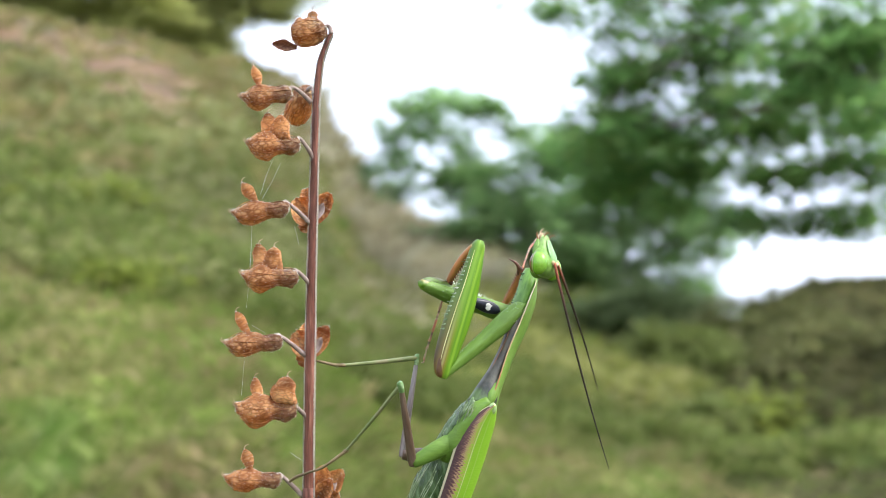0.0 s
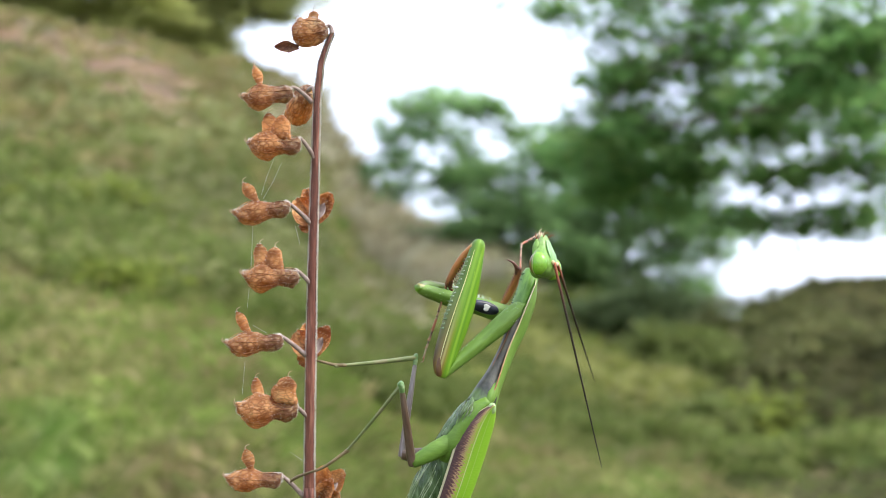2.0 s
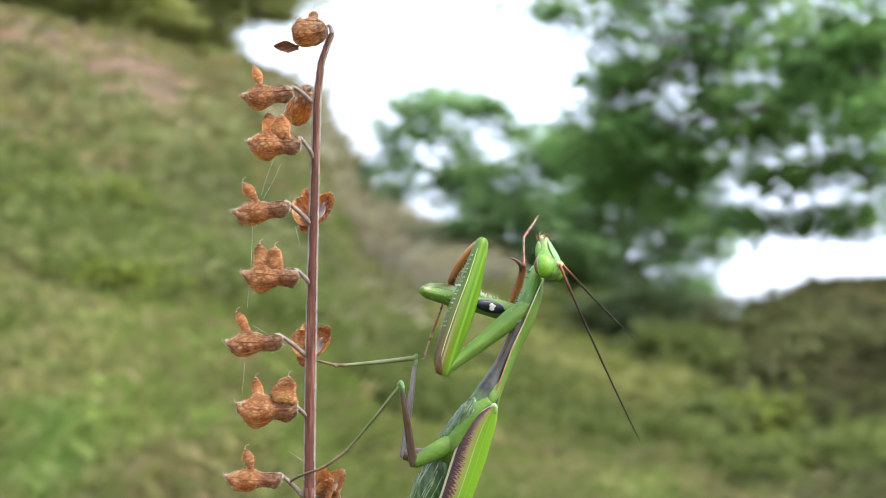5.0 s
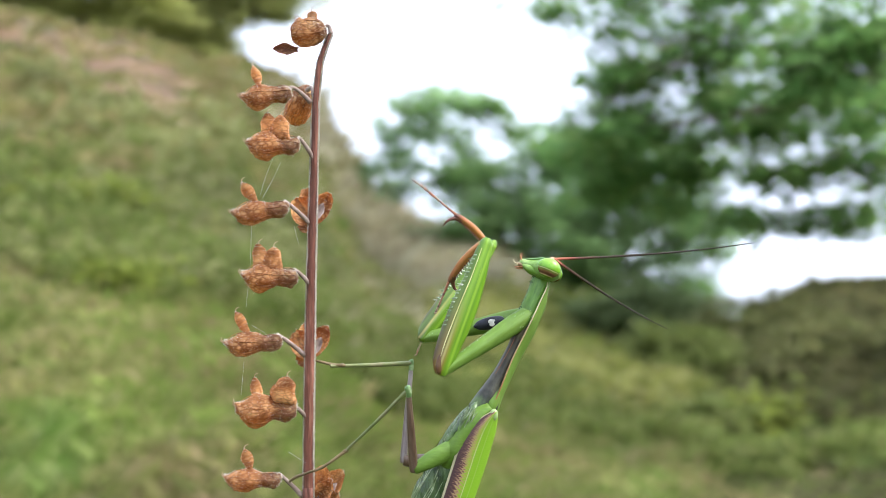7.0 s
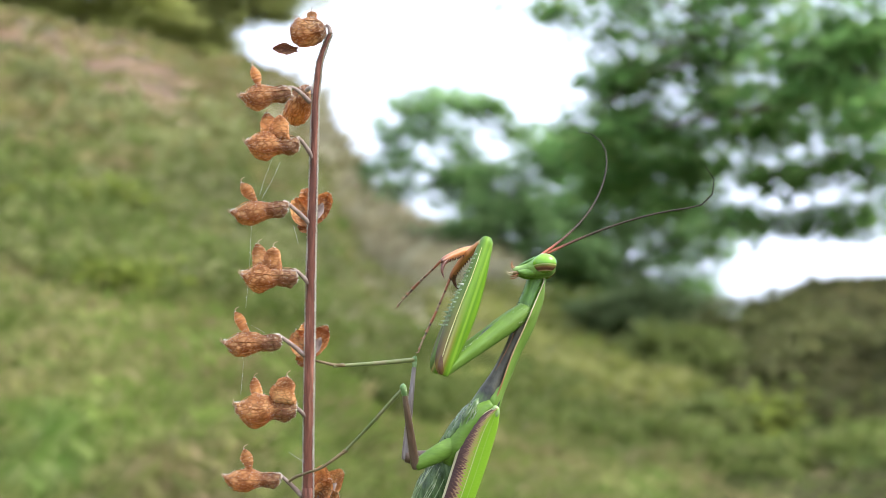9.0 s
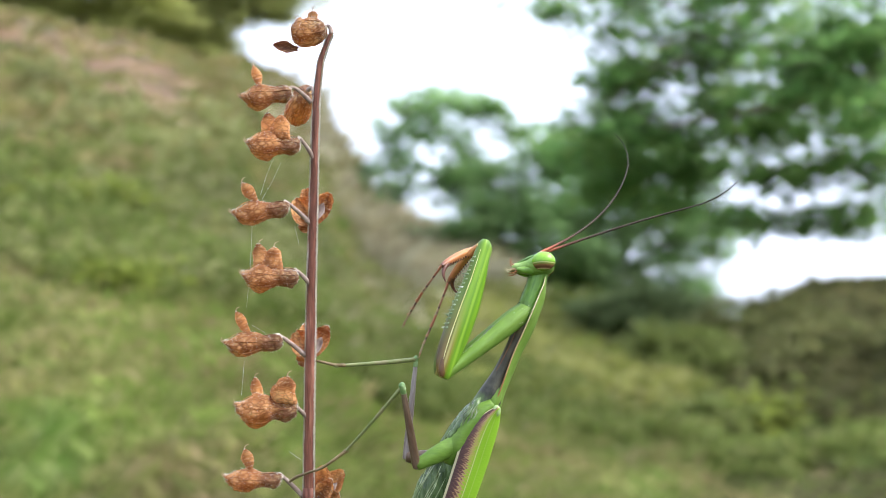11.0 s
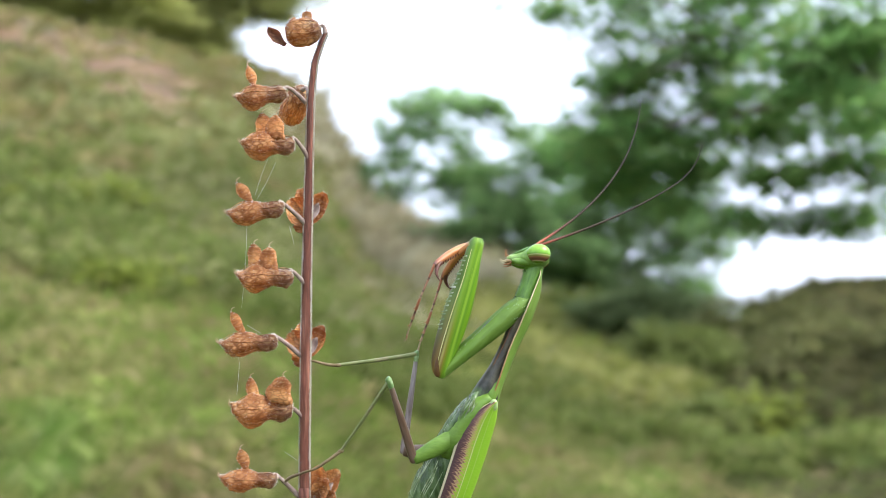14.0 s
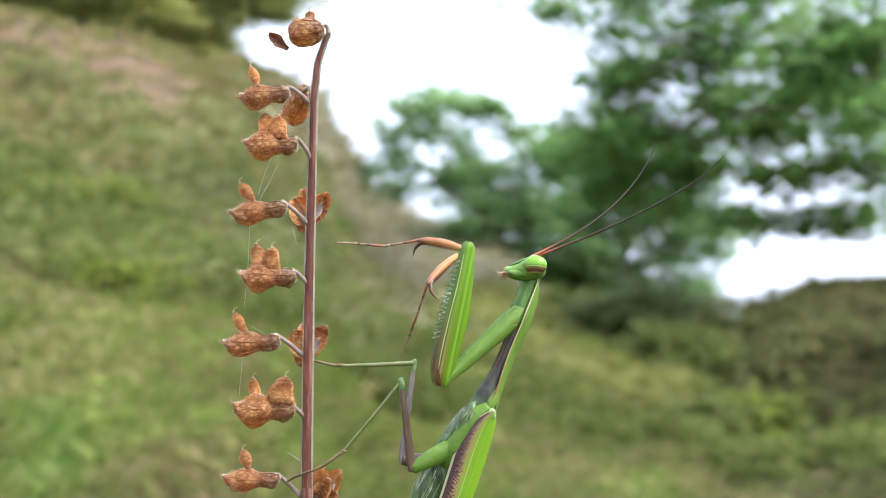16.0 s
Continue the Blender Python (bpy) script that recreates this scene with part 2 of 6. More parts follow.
def antenna_material(beads):
    """Red at the root, then dark with a paler ring at each of its many small beads."""
    m, n, l = material("antenna_skin")
    b = n["Principled BSDF"]
    sep = n.new("ShaderNodeSeparateXYZ")
    l.new(n.new("ShaderNodeTexCoord").outputs["UV"], sep.inputs[0])
    run = ramp(n, [(0.0, (0.42, 0.13, 0.075)), (0.06, (0.32, 0.09, 0.06)), (0.12, (0.1, 0.045, 0.035)), (0.22, (0.022, 0.017, 0.014)), (1.0, (0.018, 0.015, 0.013))])
    pale = ramp(n, [(0.0, (0.45, 0.16, 0.1)), (0.12, (0.18, 0.085, 0.055)), (0.25, (0.13, 0.1, 0.058)), (0.7, (0.075, 0.06, 0.04)), (0.96, (0.06, 0.05, 0.035)), (1.0, (0.3, 0.26, 0.19))])
    l.new(sep.outputs[1], run.inputs[0])
    l.new(sep.outputs[1], pale.inputs[0])
    many = n.new("ShaderNodeMath")
    many.operation, many.inputs[1].default_value = "MULTIPLY", beads
    l.new(sep.outputs[1], many.inputs[0])
    part_of = n.new("ShaderNodeMath")
    part_of.operation = "FRACT"
    l.new(many.outputs[0], part_of.inputs[0])
    ring = ramp(n, [(0.0, (1, 1, 1)), (0.12, (1, 1, 1)), (0.3, (0, 0, 0)), (0.86, (0, 0, 0)), (1.0, (1, 1, 1))])
    l.new(part_of.outputs[0], ring.inputs[0])
    mix = n.new("ShaderNodeMixRGB")
    l.new(ring.outputs[0], mix.inputs[0])
    l.new(run.outputs[0], mix.inputs[1])
    l.new(pale.outputs[0], mix.inputs[2])
    l.new(mix.outputs[0], b.inputs["Base Color"])
    b.inputs["Roughness"].default_value = 0.6
    b.inputs["Specular IOR Level"].default_value = 0.15
    return m


antenna_skin = antenna_material(78)
eye_skin = banded("eye_skin", [(0.0, (0.16, 0.36, 0.05)), (0.3, (0.22, 0.42, 0.04)), (0.5, (0.16, 0.38, 0.02)), (0.56, (0.12, 0.27, 0.02)), (0.58, (0.42, 0.38, 0.16)), (0.61, (0.14, 0.2, 0.03)), (0.66, (0.2, 0.1, 0.04)), (0.74, (0.09, 0.035, 0.02)), (0.79, (0.16, 0.07, 0.04)), (0.82, (0.5, 0.38, 0.2)), (0.87, (0.16, 0.28, 0.05)), (1.0, (0.18, 0.32, 0.04))], 0.012, rough=0.25, share=0.05)
thorax_skin = banded("thorax_skin", [(0.0, (0.1, 0.16, 0.05)), (0.12, (0.042, 0.044, 0.036)), (0.22, (0.105, 0.1, 0.076)), (0.32, (0.05, 0.044, 0.031)), (0.42, (0.09, 0.075, 0.04)), (0.54, (0.09, 0.15, 0.038)), (0.64, (0.12, 0.25, 0.034)), (1.0, (0.125, 0.27, 0.034))], 0.24, bump=1.0, rough=0.36, scale=560, grain=(0.2, 1, 1), depth=0.7)
rim_skin = banded("rim_skin", [(0.0, (0.24, 0.09, 0.035)), (0.16, (0.36, 0.16, 0.06)), (0.36, (0.55, 0.42, 0.22)), (0.7, (0.62, 0.54, 0.34)), (1.0, (0.6, 0.5, 0.3))], 0.05, share=0.05)
tibia_skin = banded("tibia_skin", [(0.0, (0.42, 0.36, 0.12)), (0.12, (0.6, 0.28, 0.1)), (0.5, (0.54, 0.22, 0.075)), (0.78, (0.36, 0.13, 0.055)), (1.0, (0.12, 0.05, 0.04))], 0.06, rough=0.38, share=0.15, grain=(0.2, 1, 1), depth=0.4)
tarsus_skin = banded("tarsus_skin", [(0.0, (0.36, 0.131, 0.0595)), (0.3, (0.3, 0.114, 0.0595)), (0.33, (0.075, 0.0438, 0.0306)), (0.4, (0.39, 0.21, 0.119)), (0.55, (0.27, 0.131, 0.0765)), (0.6, (0.0675, 0.0438, 0.0306)), (0.66, (0.42, 0.28, 0.17)), (0.82, (0.12, 0.07, 0.0425)), (0.88, (0.42, 0.315, 0.187)), (1.0, (0.3, 0.21, 0.136))], 0.02)


def tegmen_material():
    """Folded forewing: cream leading edge, brown feathered band, lime green with a pale vein."""
    m, n, l = material("tegmen_skin")
    b = n["Principled BSDF"]
    t = n.new("ShaderNodeTexCoord")
    sep = n.new("ShaderNodeSeparateXYZ")
    l.new(t.outputs["UV"], sep.inputs[0])
    mp = n.new("ShaderNodeMapping")
    mp.inputs["Scale"].default_value = (2.6, 105, 1)
    mp.inputs["Rotation"].default_value = (0, 0, radians(2))
    l.new(t.outputs["UV"], mp.inputs["Vector"])
    streak = noise_tex(n, l, mp.outputs[0], 1.6, 3)
    off = n.new("ShaderNodeMath")
    off.operation = "MULTIPLY_ADD"
    off.inputs[1].default_value, off.inputs[2].default_value = 0.42, -0.21
    l.new(streak.outputs[0], off.inputs[0])
    # slanting dark barbs, fairly regular, that run out into the green
    slant = n.new("ShaderNodeMath")
    slant.operation, slant.inputs[1].default_value = "MULTIPLY_ADD", -0.085
    l.new(sep.outputs[0], slant.inputs[0])
    l.new(sep.outputs[1], slant.inputs[2])
    count = n.new("ShaderNodeMath")
    count.operation, count.inputs[1].default_value = "MULTIPLY", 420.0
    l.new(slant.outputs[0], count.inputs[0])
    loose = n.new("ShaderNodeMath")
    loose.operation, loose.inputs[1].default_value = "MULTIPLY_ADD", 11.0
    l.new(streak.outputs[0], loose.inputs[0])
    l.new(count.outputs[0], loose.inputs[2])
    barb = n.new("ShaderNodeMath")
    barb.operation = "SINE"
    l.new(loose.outputs[0], barb.inputs[0])
    both = n.new("ShaderNodeMath")
    both.operation, both.inputs[1].default_value = "MULTIPLY_ADD", 0.06
    l.new(barb.outputs[0], both.inputs[0])
    l.new(off.outputs[0], both.inputs[2])
    pos = n.new("ShaderNodeMath")
    l.new(sep.outputs[0], pos.inputs[0])
    l.new(both.outputs[0], pos.inputs[1])
    feather = ramp(n, [(0.0, (0.05, 0.02, 0.02)), (0.2, (0.085, 0.035, 0.035)), (0.29, (0.16, 0.075, 0.05)), (0.37, (0.44, 0.26, 0.16)), (0.44, (0.36, 0.36, 0.06)), (0.5, (0.26, 0.44, 0.03)), (0.7, (0.22, 0.44, 0.02)), (1.0, (0.25, 0.47, 0.03))])
    l.new(pos.outputs[0], feather.inputs[0])
    rim = ramp(n, [(0.0, (1, 1, 1)), (0.055, (1, 1, 1)), (0.075, (0, 0, 0)), (0.53, (0, 0, 0)), (0.55, (0.8, 0.8, 0.8)), (0.57, (0, 0, 0)), (0.72, (0.0, 0.0, 0.0)), (0.745, (0.2, 0.2, 0.2)), (0.77, (0, 0, 0))])
    l.new(sep.outputs[0], rim.inputs[0])
    mix = n.new("ShaderNodeMixRGB")
    mix.inputs[2].default_value = (0.6, 0.55, 0.33, 1)
    l.new(rim.outputs[0], mix.inputs[0])
    l.new(feather.outputs[0], mix.inputs[1])
    l.new(mix.outputs[0], b.inputs["Base Color"])
    b.inputs["Roughness"].default_value = 0.4
    bp = n.new("ShaderNodeBump")
    bp.inputs["Strength"].default_value, bp.inputs["Distance"].default_value = 0.5, 0.00006
    l.new(streak.outputs[0], bp.inputs["Height"])
    l.new(bp.outputs[0], b.inputs["Normal"])
    translucent(n, l, mix.outputs[0], 0.2)
    return m


tegmen_skin = tegmen_material()


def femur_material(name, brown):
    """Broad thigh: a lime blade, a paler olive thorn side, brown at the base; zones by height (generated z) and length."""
    m, n, l = material(name)
    b = n["Principled BSDF"]
    t = n.new("ShaderNodeTexCoord")
    o = n.new("ShaderNodeSeparateXYZ")
    l.new(t.outputs["Object"], o.inputs[0])
    nz = noise_tex(n, l, t.outputs["Object"], 700, 4)
    mp = n.new("ShaderNodeMapping")
    mp.inputs["Scale"].default_value = (120, 1500, 2600)
    l.new(t.outputs["Object"], mp.inputs["Vector"])
    grain = noise_tex(n, l, mp.outputs[0], 1.0, 4)
    h = n.new("ShaderNodeMapRange")
    h.inputs["From Min"].default_value, h.inputs["From Max"].default_value = -0.002, 0.002
    l.new(o.outputs[2], h.inputs["Value"])
    zone = ramp(n, [(0.0, (0.11, 0.25, 0.014)), (0.24, (0.16, 0.33, 0.014)), (0.32, (0.1, 0.24, 0.012)), (0.38, (0.24, 0.42, 0.035)), (0.43, (0.12, 0.27, 0.012)), (0.53, (0.18, 0.34, 0.014)), (0.64, (0.1, 0.22, 0.013)), (0.67, (0.1, 0.17, 0.02)), (0.8, (0.13, 0.21, 0.035)), (0.9, (0.17, 0.25, 0.06))])
    l.new(h.outputs[0], zone.inputs[0])
    v = n.new("ShaderNodeMapRange")
    v.inputs["From Min"].default_value, v.inputs["From Max"].default_value = -0.0005, 0.0145
    l.new(o.outputs[0], v.inputs["Value"])
    add = n.new("ShaderNodeMath")
    add.operation = "MULTIPLY_ADD"
    add.inputs[1].default_value = 0.16
    l.new(nz.outputs[0], add.inputs[0])
    l.new(v.outputs[0], add.inputs[2])
    base = ramp(n, [(0.06, (1, 1, 1)), (0.26, (0.9, 0.9, 0.9)), (0.46, (0.5, 0.5, 0.5)), (0.68, (0, 0, 0))])
    l.new(add.outputs[0], base.inputs[0])
    upper = ramp(n, [(0.44, (0, 0, 0)), (0.56, (1, 1, 1))])
    l.new(h.outputs[0], upper.inputs[0])
    where = n.new("ShaderNodeMath")
    where.operation = "MULTIPLY"
    l.new(base.outputs[0], where.inputs[0])
    l.new(upper.outputs[0], where.inputs[1])
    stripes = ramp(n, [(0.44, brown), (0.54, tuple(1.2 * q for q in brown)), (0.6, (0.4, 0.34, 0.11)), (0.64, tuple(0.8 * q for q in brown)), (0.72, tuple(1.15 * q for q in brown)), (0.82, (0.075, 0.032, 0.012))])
    l.new(h.outputs[0], stripes.inputs[0])
    mix = n.new("ShaderNodeMixRGB")
    l.new(stripes.outputs[0], mix.inputs[2])
    l.new(where.outputs[0], mix.inputs[0])
    l.new(zone.outputs[0], mix.inputs[1])
    ov = n.new("ShaderNodeMixRGB")
    ov.blend_type, ov.inputs[0].default_value = "OVERLAY", 0.45
    l.new(mix.outputs[0], ov.inputs[1])
    l.new(grain.outputs[0], ov.inputs[2])
    l.new(ov.outputs[0], b.inputs["Base Color"])
    b.inputs["Roughness"].default_value = 0.4
    bp = n.new("ShaderNodeBump")
    bp.inputs["Strength"].default_value, bp.inputs["Distance"].default_value = 0.5, 0.00006
    l.new(grain.outputs[0], bp.inputs["Height"])
    l.new(bp.outputs[0], b.inputs["Normal"])
    translucent(n, l, ov.outputs[0], 0.15)
    return m


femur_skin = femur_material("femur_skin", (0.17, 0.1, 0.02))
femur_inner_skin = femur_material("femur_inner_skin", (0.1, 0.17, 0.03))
thorn_skin = surface("thorn_skin", [(0.12, 0.2, 0.08), (0.3, 0.39, 0.2), (0.6, 0.62, 0.48)], 900, 0.4, 0.2)
leaf_tree = foliage_material("tree_leaves", [(0.105, 0.22, 0.066), (0.15, 0.285, 0.086), (0.19, 0.345, 0.105), (0.24, 0.4, 0.13), (0.25, 0.34, 0.115)], 0.68)
straw_blades = foliage_material("straw_grass", [(0.3, 0.26, 0.16), (0.4, 0.36, 0.23), (0.5, 0.45, 0.31), (0.32, 0.32, 0.17)], 0.4, (0.5, 1.0, 1.6), (0.6, 1.35))
# paler and greyer than the nearer tree: haze of the air put into the colour
leaf_hazy = foliage_material("hazy_leaves", [(0.165, 0.28, 0.11), (0.215, 0.355, 0.14), (0.27, 0.42, 0.17), (0.33, 0.49, 0.215)], 0.66)
leaf_lime = foliage_material("lime_leaves", [(0.16, 0.21, 0.035), (0.23, 0.28, 0.05), (0.3, 0.33, 0.08)], 0.5)
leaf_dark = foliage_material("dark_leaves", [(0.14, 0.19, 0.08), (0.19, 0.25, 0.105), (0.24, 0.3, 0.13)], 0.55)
leaf_hill = foliage_material("hill_leaves", [(0.3, 0.33, 0.11), (0.39, 0.42, 0.14), (0.47, 0.49, 0.19)], 0.72)
leaf_olive = foliage_material("olive_leaves", [(0.13, 0.15, 0.05), (0.18, 0.2, 0.07), (0.24, 0.23, 0.1)], 0.5)
# olive-brown grass, darkened: the mound's shaded face is put into its colour
mound_shade_blades = foliage_material("shaded_mound_grass", [(0.07, 0.08, 0.028), (0.1, 0.105, 0.038), (0.14, 0.127, 0.057), (0.085, 0.105, 0.032), (0.18, 0.15, 0.08)], 0.3, (1.3, 0.8, 1.2), (0.7, 1.35))
lime_blades = foliage_material("lime_grass", [(0.16, 0.21, 0.04), (0.24, 0.29, 0.06), (0.32, 0.35, 0.09), (0.36, 0.34, 0.14)], 0.4, (1.3, 0.8, 1.2), (0.75, 1.3))
fresh_blades = foliage_material("fresh_grass", [(0.14, 0.215, 0.036), (0.17, 0.25, 0.044), (0.21, 0.285, 0.056), (0.27, 0.3, 0.085)], 0.35, (1.3, 0.8, 1.2), (0.8, 1.25))
leaf_bush = foliage_material("bush_leaves", [(0.085, 0.1, 0.035), (0.125, 0.14, 0.045), (0.17, 0.175, 0.06), (0.2, 0.175, 0.09)], 0.45)
grass_blades = foliage_material("meadow_grass", [(0.1, 0.15, 0.038), (0.14, 0.19, 0.05), (0.185, 0.215, 0.08), (0.25, 0.245, 0.12), (0.14, 0.2, 0.055), (0.3, 0.28, 0.16)], 0.3, (1.3, 0.8, 1.2), (0.66, 1.4), True)
leaf_weed = foliage_material("weed_leaves", [(0.1, 0.14, 0.03), (0.14, 0.185, 0.042), (0.185, 0.225, 0.06), (0.22, 0.22, 0.085)], 0.42, (0.8, 0.6, 0.5), (0.75, 1.3))
# olive-brown scrub, its colour lowered further for the same shaded face
leaf_scrub_shaded = foliage_material("shaded_scrub_leaves", [(0.06, 0.064, 0.022), (0.085, 0.086, 0.03), (0.115, 0.1, 0.045), (0.08, 0.1, 0.034)], 0.42, (0.8, 0.6, 0.5), (0.75, 1.3))
leaf_pale = foliage_material("pale_weed_leaves", [(0.17, 0.2, 0.06), (0.23, 0.26, 0.085), (0.3, 0.31, 0.13), (0.34, 0.32, 0.17)], 0.42, (0.8, 0.6, 0.5), (0.75, 1.3))
leaf_gold = foliage_material("gold_weed_leaves", [(0.2, 0.225, 0.05), (0.26, 0.28, 0.07), (0.32, 0.32, 0.11), (0.36, 0.33, 0.16)], 0.45, (0.8, 0.6, 0.5), (0.75, 1.3))
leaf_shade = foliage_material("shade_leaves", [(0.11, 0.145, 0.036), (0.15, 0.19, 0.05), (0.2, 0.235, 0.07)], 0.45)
wood = surface("tree_bark", [(0.05, 0.04, 0.03), (0.1, 0.08, 0.06), (0.15, 0.12, 0.09)], 6, 0.85, 0.8, 30, depth=0.02)


def ground_material():
    m, n, l = material("hillside_ground")
    b = n["Principled BSDF"]
    tc = n.new("ShaderNodeTexCoord").outputs["Object"]
    big = noise_tex(n, l, tc, 0.9, 5, 0.6)
    r = ramp(n, [(0.3, (0.075, 0.088, 0.03)), (0.45, (0.11, 0.118, 0.044)), (0.58, (0.15, 0.138, 0.066)), (0.7, (0.095, 0.118, 0.036))])
    l.new(big.outputs[0], r.inputs[0])
    soil_noise = noise_tex(n, l, tc, 3.0, 5, 0.65)
    soil = ramp(n, [(0.36, (0.036, 0.022, 0.011)), (0.48, (0.115, 0.066, 0.032)), (0.62, (0.2, 0.122, 0.06))])
    l.new(soil_noise.outputs[0], soil.inputs[0])
    attr = n.new("ShaderNodeAttribute")
    attr.attribute_name = "bare"
    mix = n.new("ShaderNodeMixRGB")
    l.new(attr.outputs["Fac"], mix.inputs[0])
    l.new(r.outputs[0], mix.inputs[1])
    l.new(soil.outputs[0], mix.inputs[2])
    l.new(mix.outputs[0], b.inputs["Base Color"])
    b.inputs["Roughness"].default_value = 0.95
    bp = n.new("ShaderNodeBump")
    bp.inputs["Strength"].default_value, bp.inputs["Distance"].default_value = 0.7, 0.06
    l.new(soil_noise.outputs[0], bp.inputs["Height"])
    l.new(bp.outputs[0], b.inputs["Normal"])
    return m


ground_skin = ground_material()


# ---- mesh helpers ----
def part(name, bm, mat, parent=None, label="", smooth=True, unit=MM):
    """Links a bmesh (in millimetres unless told otherwise) as one mesh object under a thing or part."""
    for v in bm.verts:
        v.co *= unit
    for f in bm.faces:
        f.smooth = smooth
    me = bpy.data.meshes.new(name)
    bm.to_mesh(me)
    bm.free()
    me.materials.append(mat)
    ob = new(name, me)
    if parent:
        ob.parent = parent
    return tagged(ob, label)


def spline(rows, sub=5):
    """Catmull-Rom through rows of equal length."""
    rows = [np.array(r, float) for r in rows]
    if len(rows) < 3:
        return [rows[0] + (rows[1] - rows[0]) * i / sub for i in range(sub + 1)]
    ext = [2 * rows[0] - rows[1], *rows, 2 * rows[-1] - rows[-2]]
    out = []
    for i in range(1, len(ext) - 2):
        a, b, c, d = ext[i - 1:i + 3]
        for k in range(sub):
            u = k / sub
            out.append(0.5 * (2 * b + (c - a) * u + (2 * a - 5 * b + 4 * c - d) * u * u + (3 * b - a - 3 * c + d) * u ** 3))
    return [*out, rows[-1]]


def skin(bm, rings, cap=True):
    """Joins rings of equal count into a tube with UV: u round it, v along it."""
    uv = bm.loops.layers.uv.verify()
    n = len(rings[0])
    vs = [[bm.verts.new(p) for p in ring] for ring in rings]
    for i in range(len(vs) - 1):
        for k in range(n):
            f = bm.faces.new((vs[i][k], vs[i][(k + 1) % n], vs[i + 1][(k + 1) % n], vs[i + 1][k]))
            for loop, (du, dv) in zip(f.loops, ((0, 0), (1, 0), (1, 1), (0, 1))):
                loop[uv].uv = ((k + du) / n, (i + dv) / (len(vs) - 1))
    if cap:
        for ring, v in ((vs[0][::-1], 0), (vs[-1], 1)):
            f = bm.faces.new(ring)
            for loop in f.loops:
                loop[uv].uv = (0.5, v)
    return bm


def loft(stations, n=14, sub=5, bm=None, rough=0.0, seed=0, keel=1.0, ribs=0.0):
    """Stations (x, centre z, half height, half depth[, centre y]) along local x."""
    bm = bm or bmesh.new()
    rings = []
    for s in spline([(*r, 0)[:5] for r in stations], sub):
        x, zc, hz, hy, yc = s
        ring = []
        for k in range(n):
            a = 2 * math.pi * k / n
            c, s2 = math.cos(a), math.sin(a)
            c, s2 = math.copysign(abs(c) ** keel, c), math.copysign(abs(s2) ** keel, s2)
            swell = 1 + ribs * (abs(math.cos(2.5 * a + 0.4)) - 0.6)
            p = Vector((x, yc + c * swell * max(hy, 0.01), zc + s2 * swell * max(hz, 0.01)))
            if rough:
                p += noise.noise_vector(p * 1.1 + Vector((seed * 7.3, 0, 0))) * rough + noise.noise_vector(p * 3.1 + Vector((0, seed * 3.7, 0))) * rough * 0.4
            ring.append(p)
        rings.append(ring)
    return skin(bm, rings)


def tube(points, radii, n=8, sub=5, bm=None, flat=1.0):
    """A tapered tube through points in space."""
    bm = bm or bmesh.new()
    rows = spline([(*p, r) for p, r in zip(points, radii)], sub)
    cs = [Vector(r[:3]) for r in rows]
    up = Vector((0.13, 1, 0.21)).normalized()
    rings = []
    for i, c in enumerate(cs):
        d = (cs[min(i + 1, len(cs) - 1)] - cs[max(i - 1, 0)]).normalized()
        side = d.cross(up).normalized()
        up2 = side.cross(d)
        rings.append([c + (side * math.cos(2 * math.pi * k / n) + up2 * math.sin(2 * math.pi * k / n) * flat) * rows[i][3] for k in range(n)])
    return skin(bm, rings)


def ball(centre, radii, bm=None, n=10):
    bm = bm or bmesh.new()
    made = bmesh.ops.create_uvsphere(bm, u_segments=n + 4, v_segments=n, radius=1.0)
    for v in made["verts"]:
        v.co = Vector([c + q * r for c, q, r in zip(centre, v.co, radii)])
    return bm


def spike(bm, base, tip, r, n=4):
    """A thin thorn or hair."""
    base, tip = Vector(base), Vector(tip)
    d = (tip - base).normalized()
    side = d.orthogonal().normalized()
    other = d.cross(side)
    ring = [bm.verts.new(base + (side * math.cos(2 * math.pi * k / n) + other * math.sin(2 * math.pi * k / n)) * r) for k in range(n)]
    top = bm.verts.new(tip)
    for k in range(n):
        bm.faces.new((ring[k], ring[(k + 1) % n], top))


def thing(name, label, category, m=None, group="", kind=""):
    ob = tagged(new(name), label, category, group, kind)
    if m is not None:
        ob.matrix_world = m
    return ob


# ---- the hillside ----
GROUND = -0.55                     # the ground at the foot of the plant
BARE = ((-3.8, 12.4, 0.9, 0.85), (-3.2, 11.9, 0.8, 0.8), (-2.75, 11.0, 0.55, 0.6), (-2.48, 10.1, 0.38, 0.5), (1.62, 5.0, 0.12, 0.3))
CRESTS = ((-180, 3, 30), (-90, 8, 20), (-40, 15.5, 14), (-20, 15.4, 14), (-15.2, 14.6, 14), (-12, 14.3, 15), (-10.1, 14.0, 16), (-8, 13.5, 17.5), (-6, 12.2, 19), (-4.9, 9.9, 21),
          (-3.6, 7.4, 23), (-1, 6.1, 25), (2.3, 4.9, 19), (5.7, 2.2, 16), (9.6, 0.9, 15), (12.6, 1.2, 13.5), (14.6, 2.1, 12.5),
          (17.1, 3.3, 11.5), (20, 3.6, 11.5), (40, 5, 14), (90, 8, 20), (180, 3, 30))


def crest(azimuth):
    """Elevation in degrees and distance of the skyline seen from the plant."""
    for (a, e, d), (a2, e2, d2) in zip(CRESTS, CRESTS[1:]):
        if a <= azimuth <= a2:
            u = (azimuth - a) / (a2 - a)
            u = u * u * (3 - 2 * u)
            return e + (e2 - e) * u, d + (d2 - d) * u
    return CRESTS[0][1:]


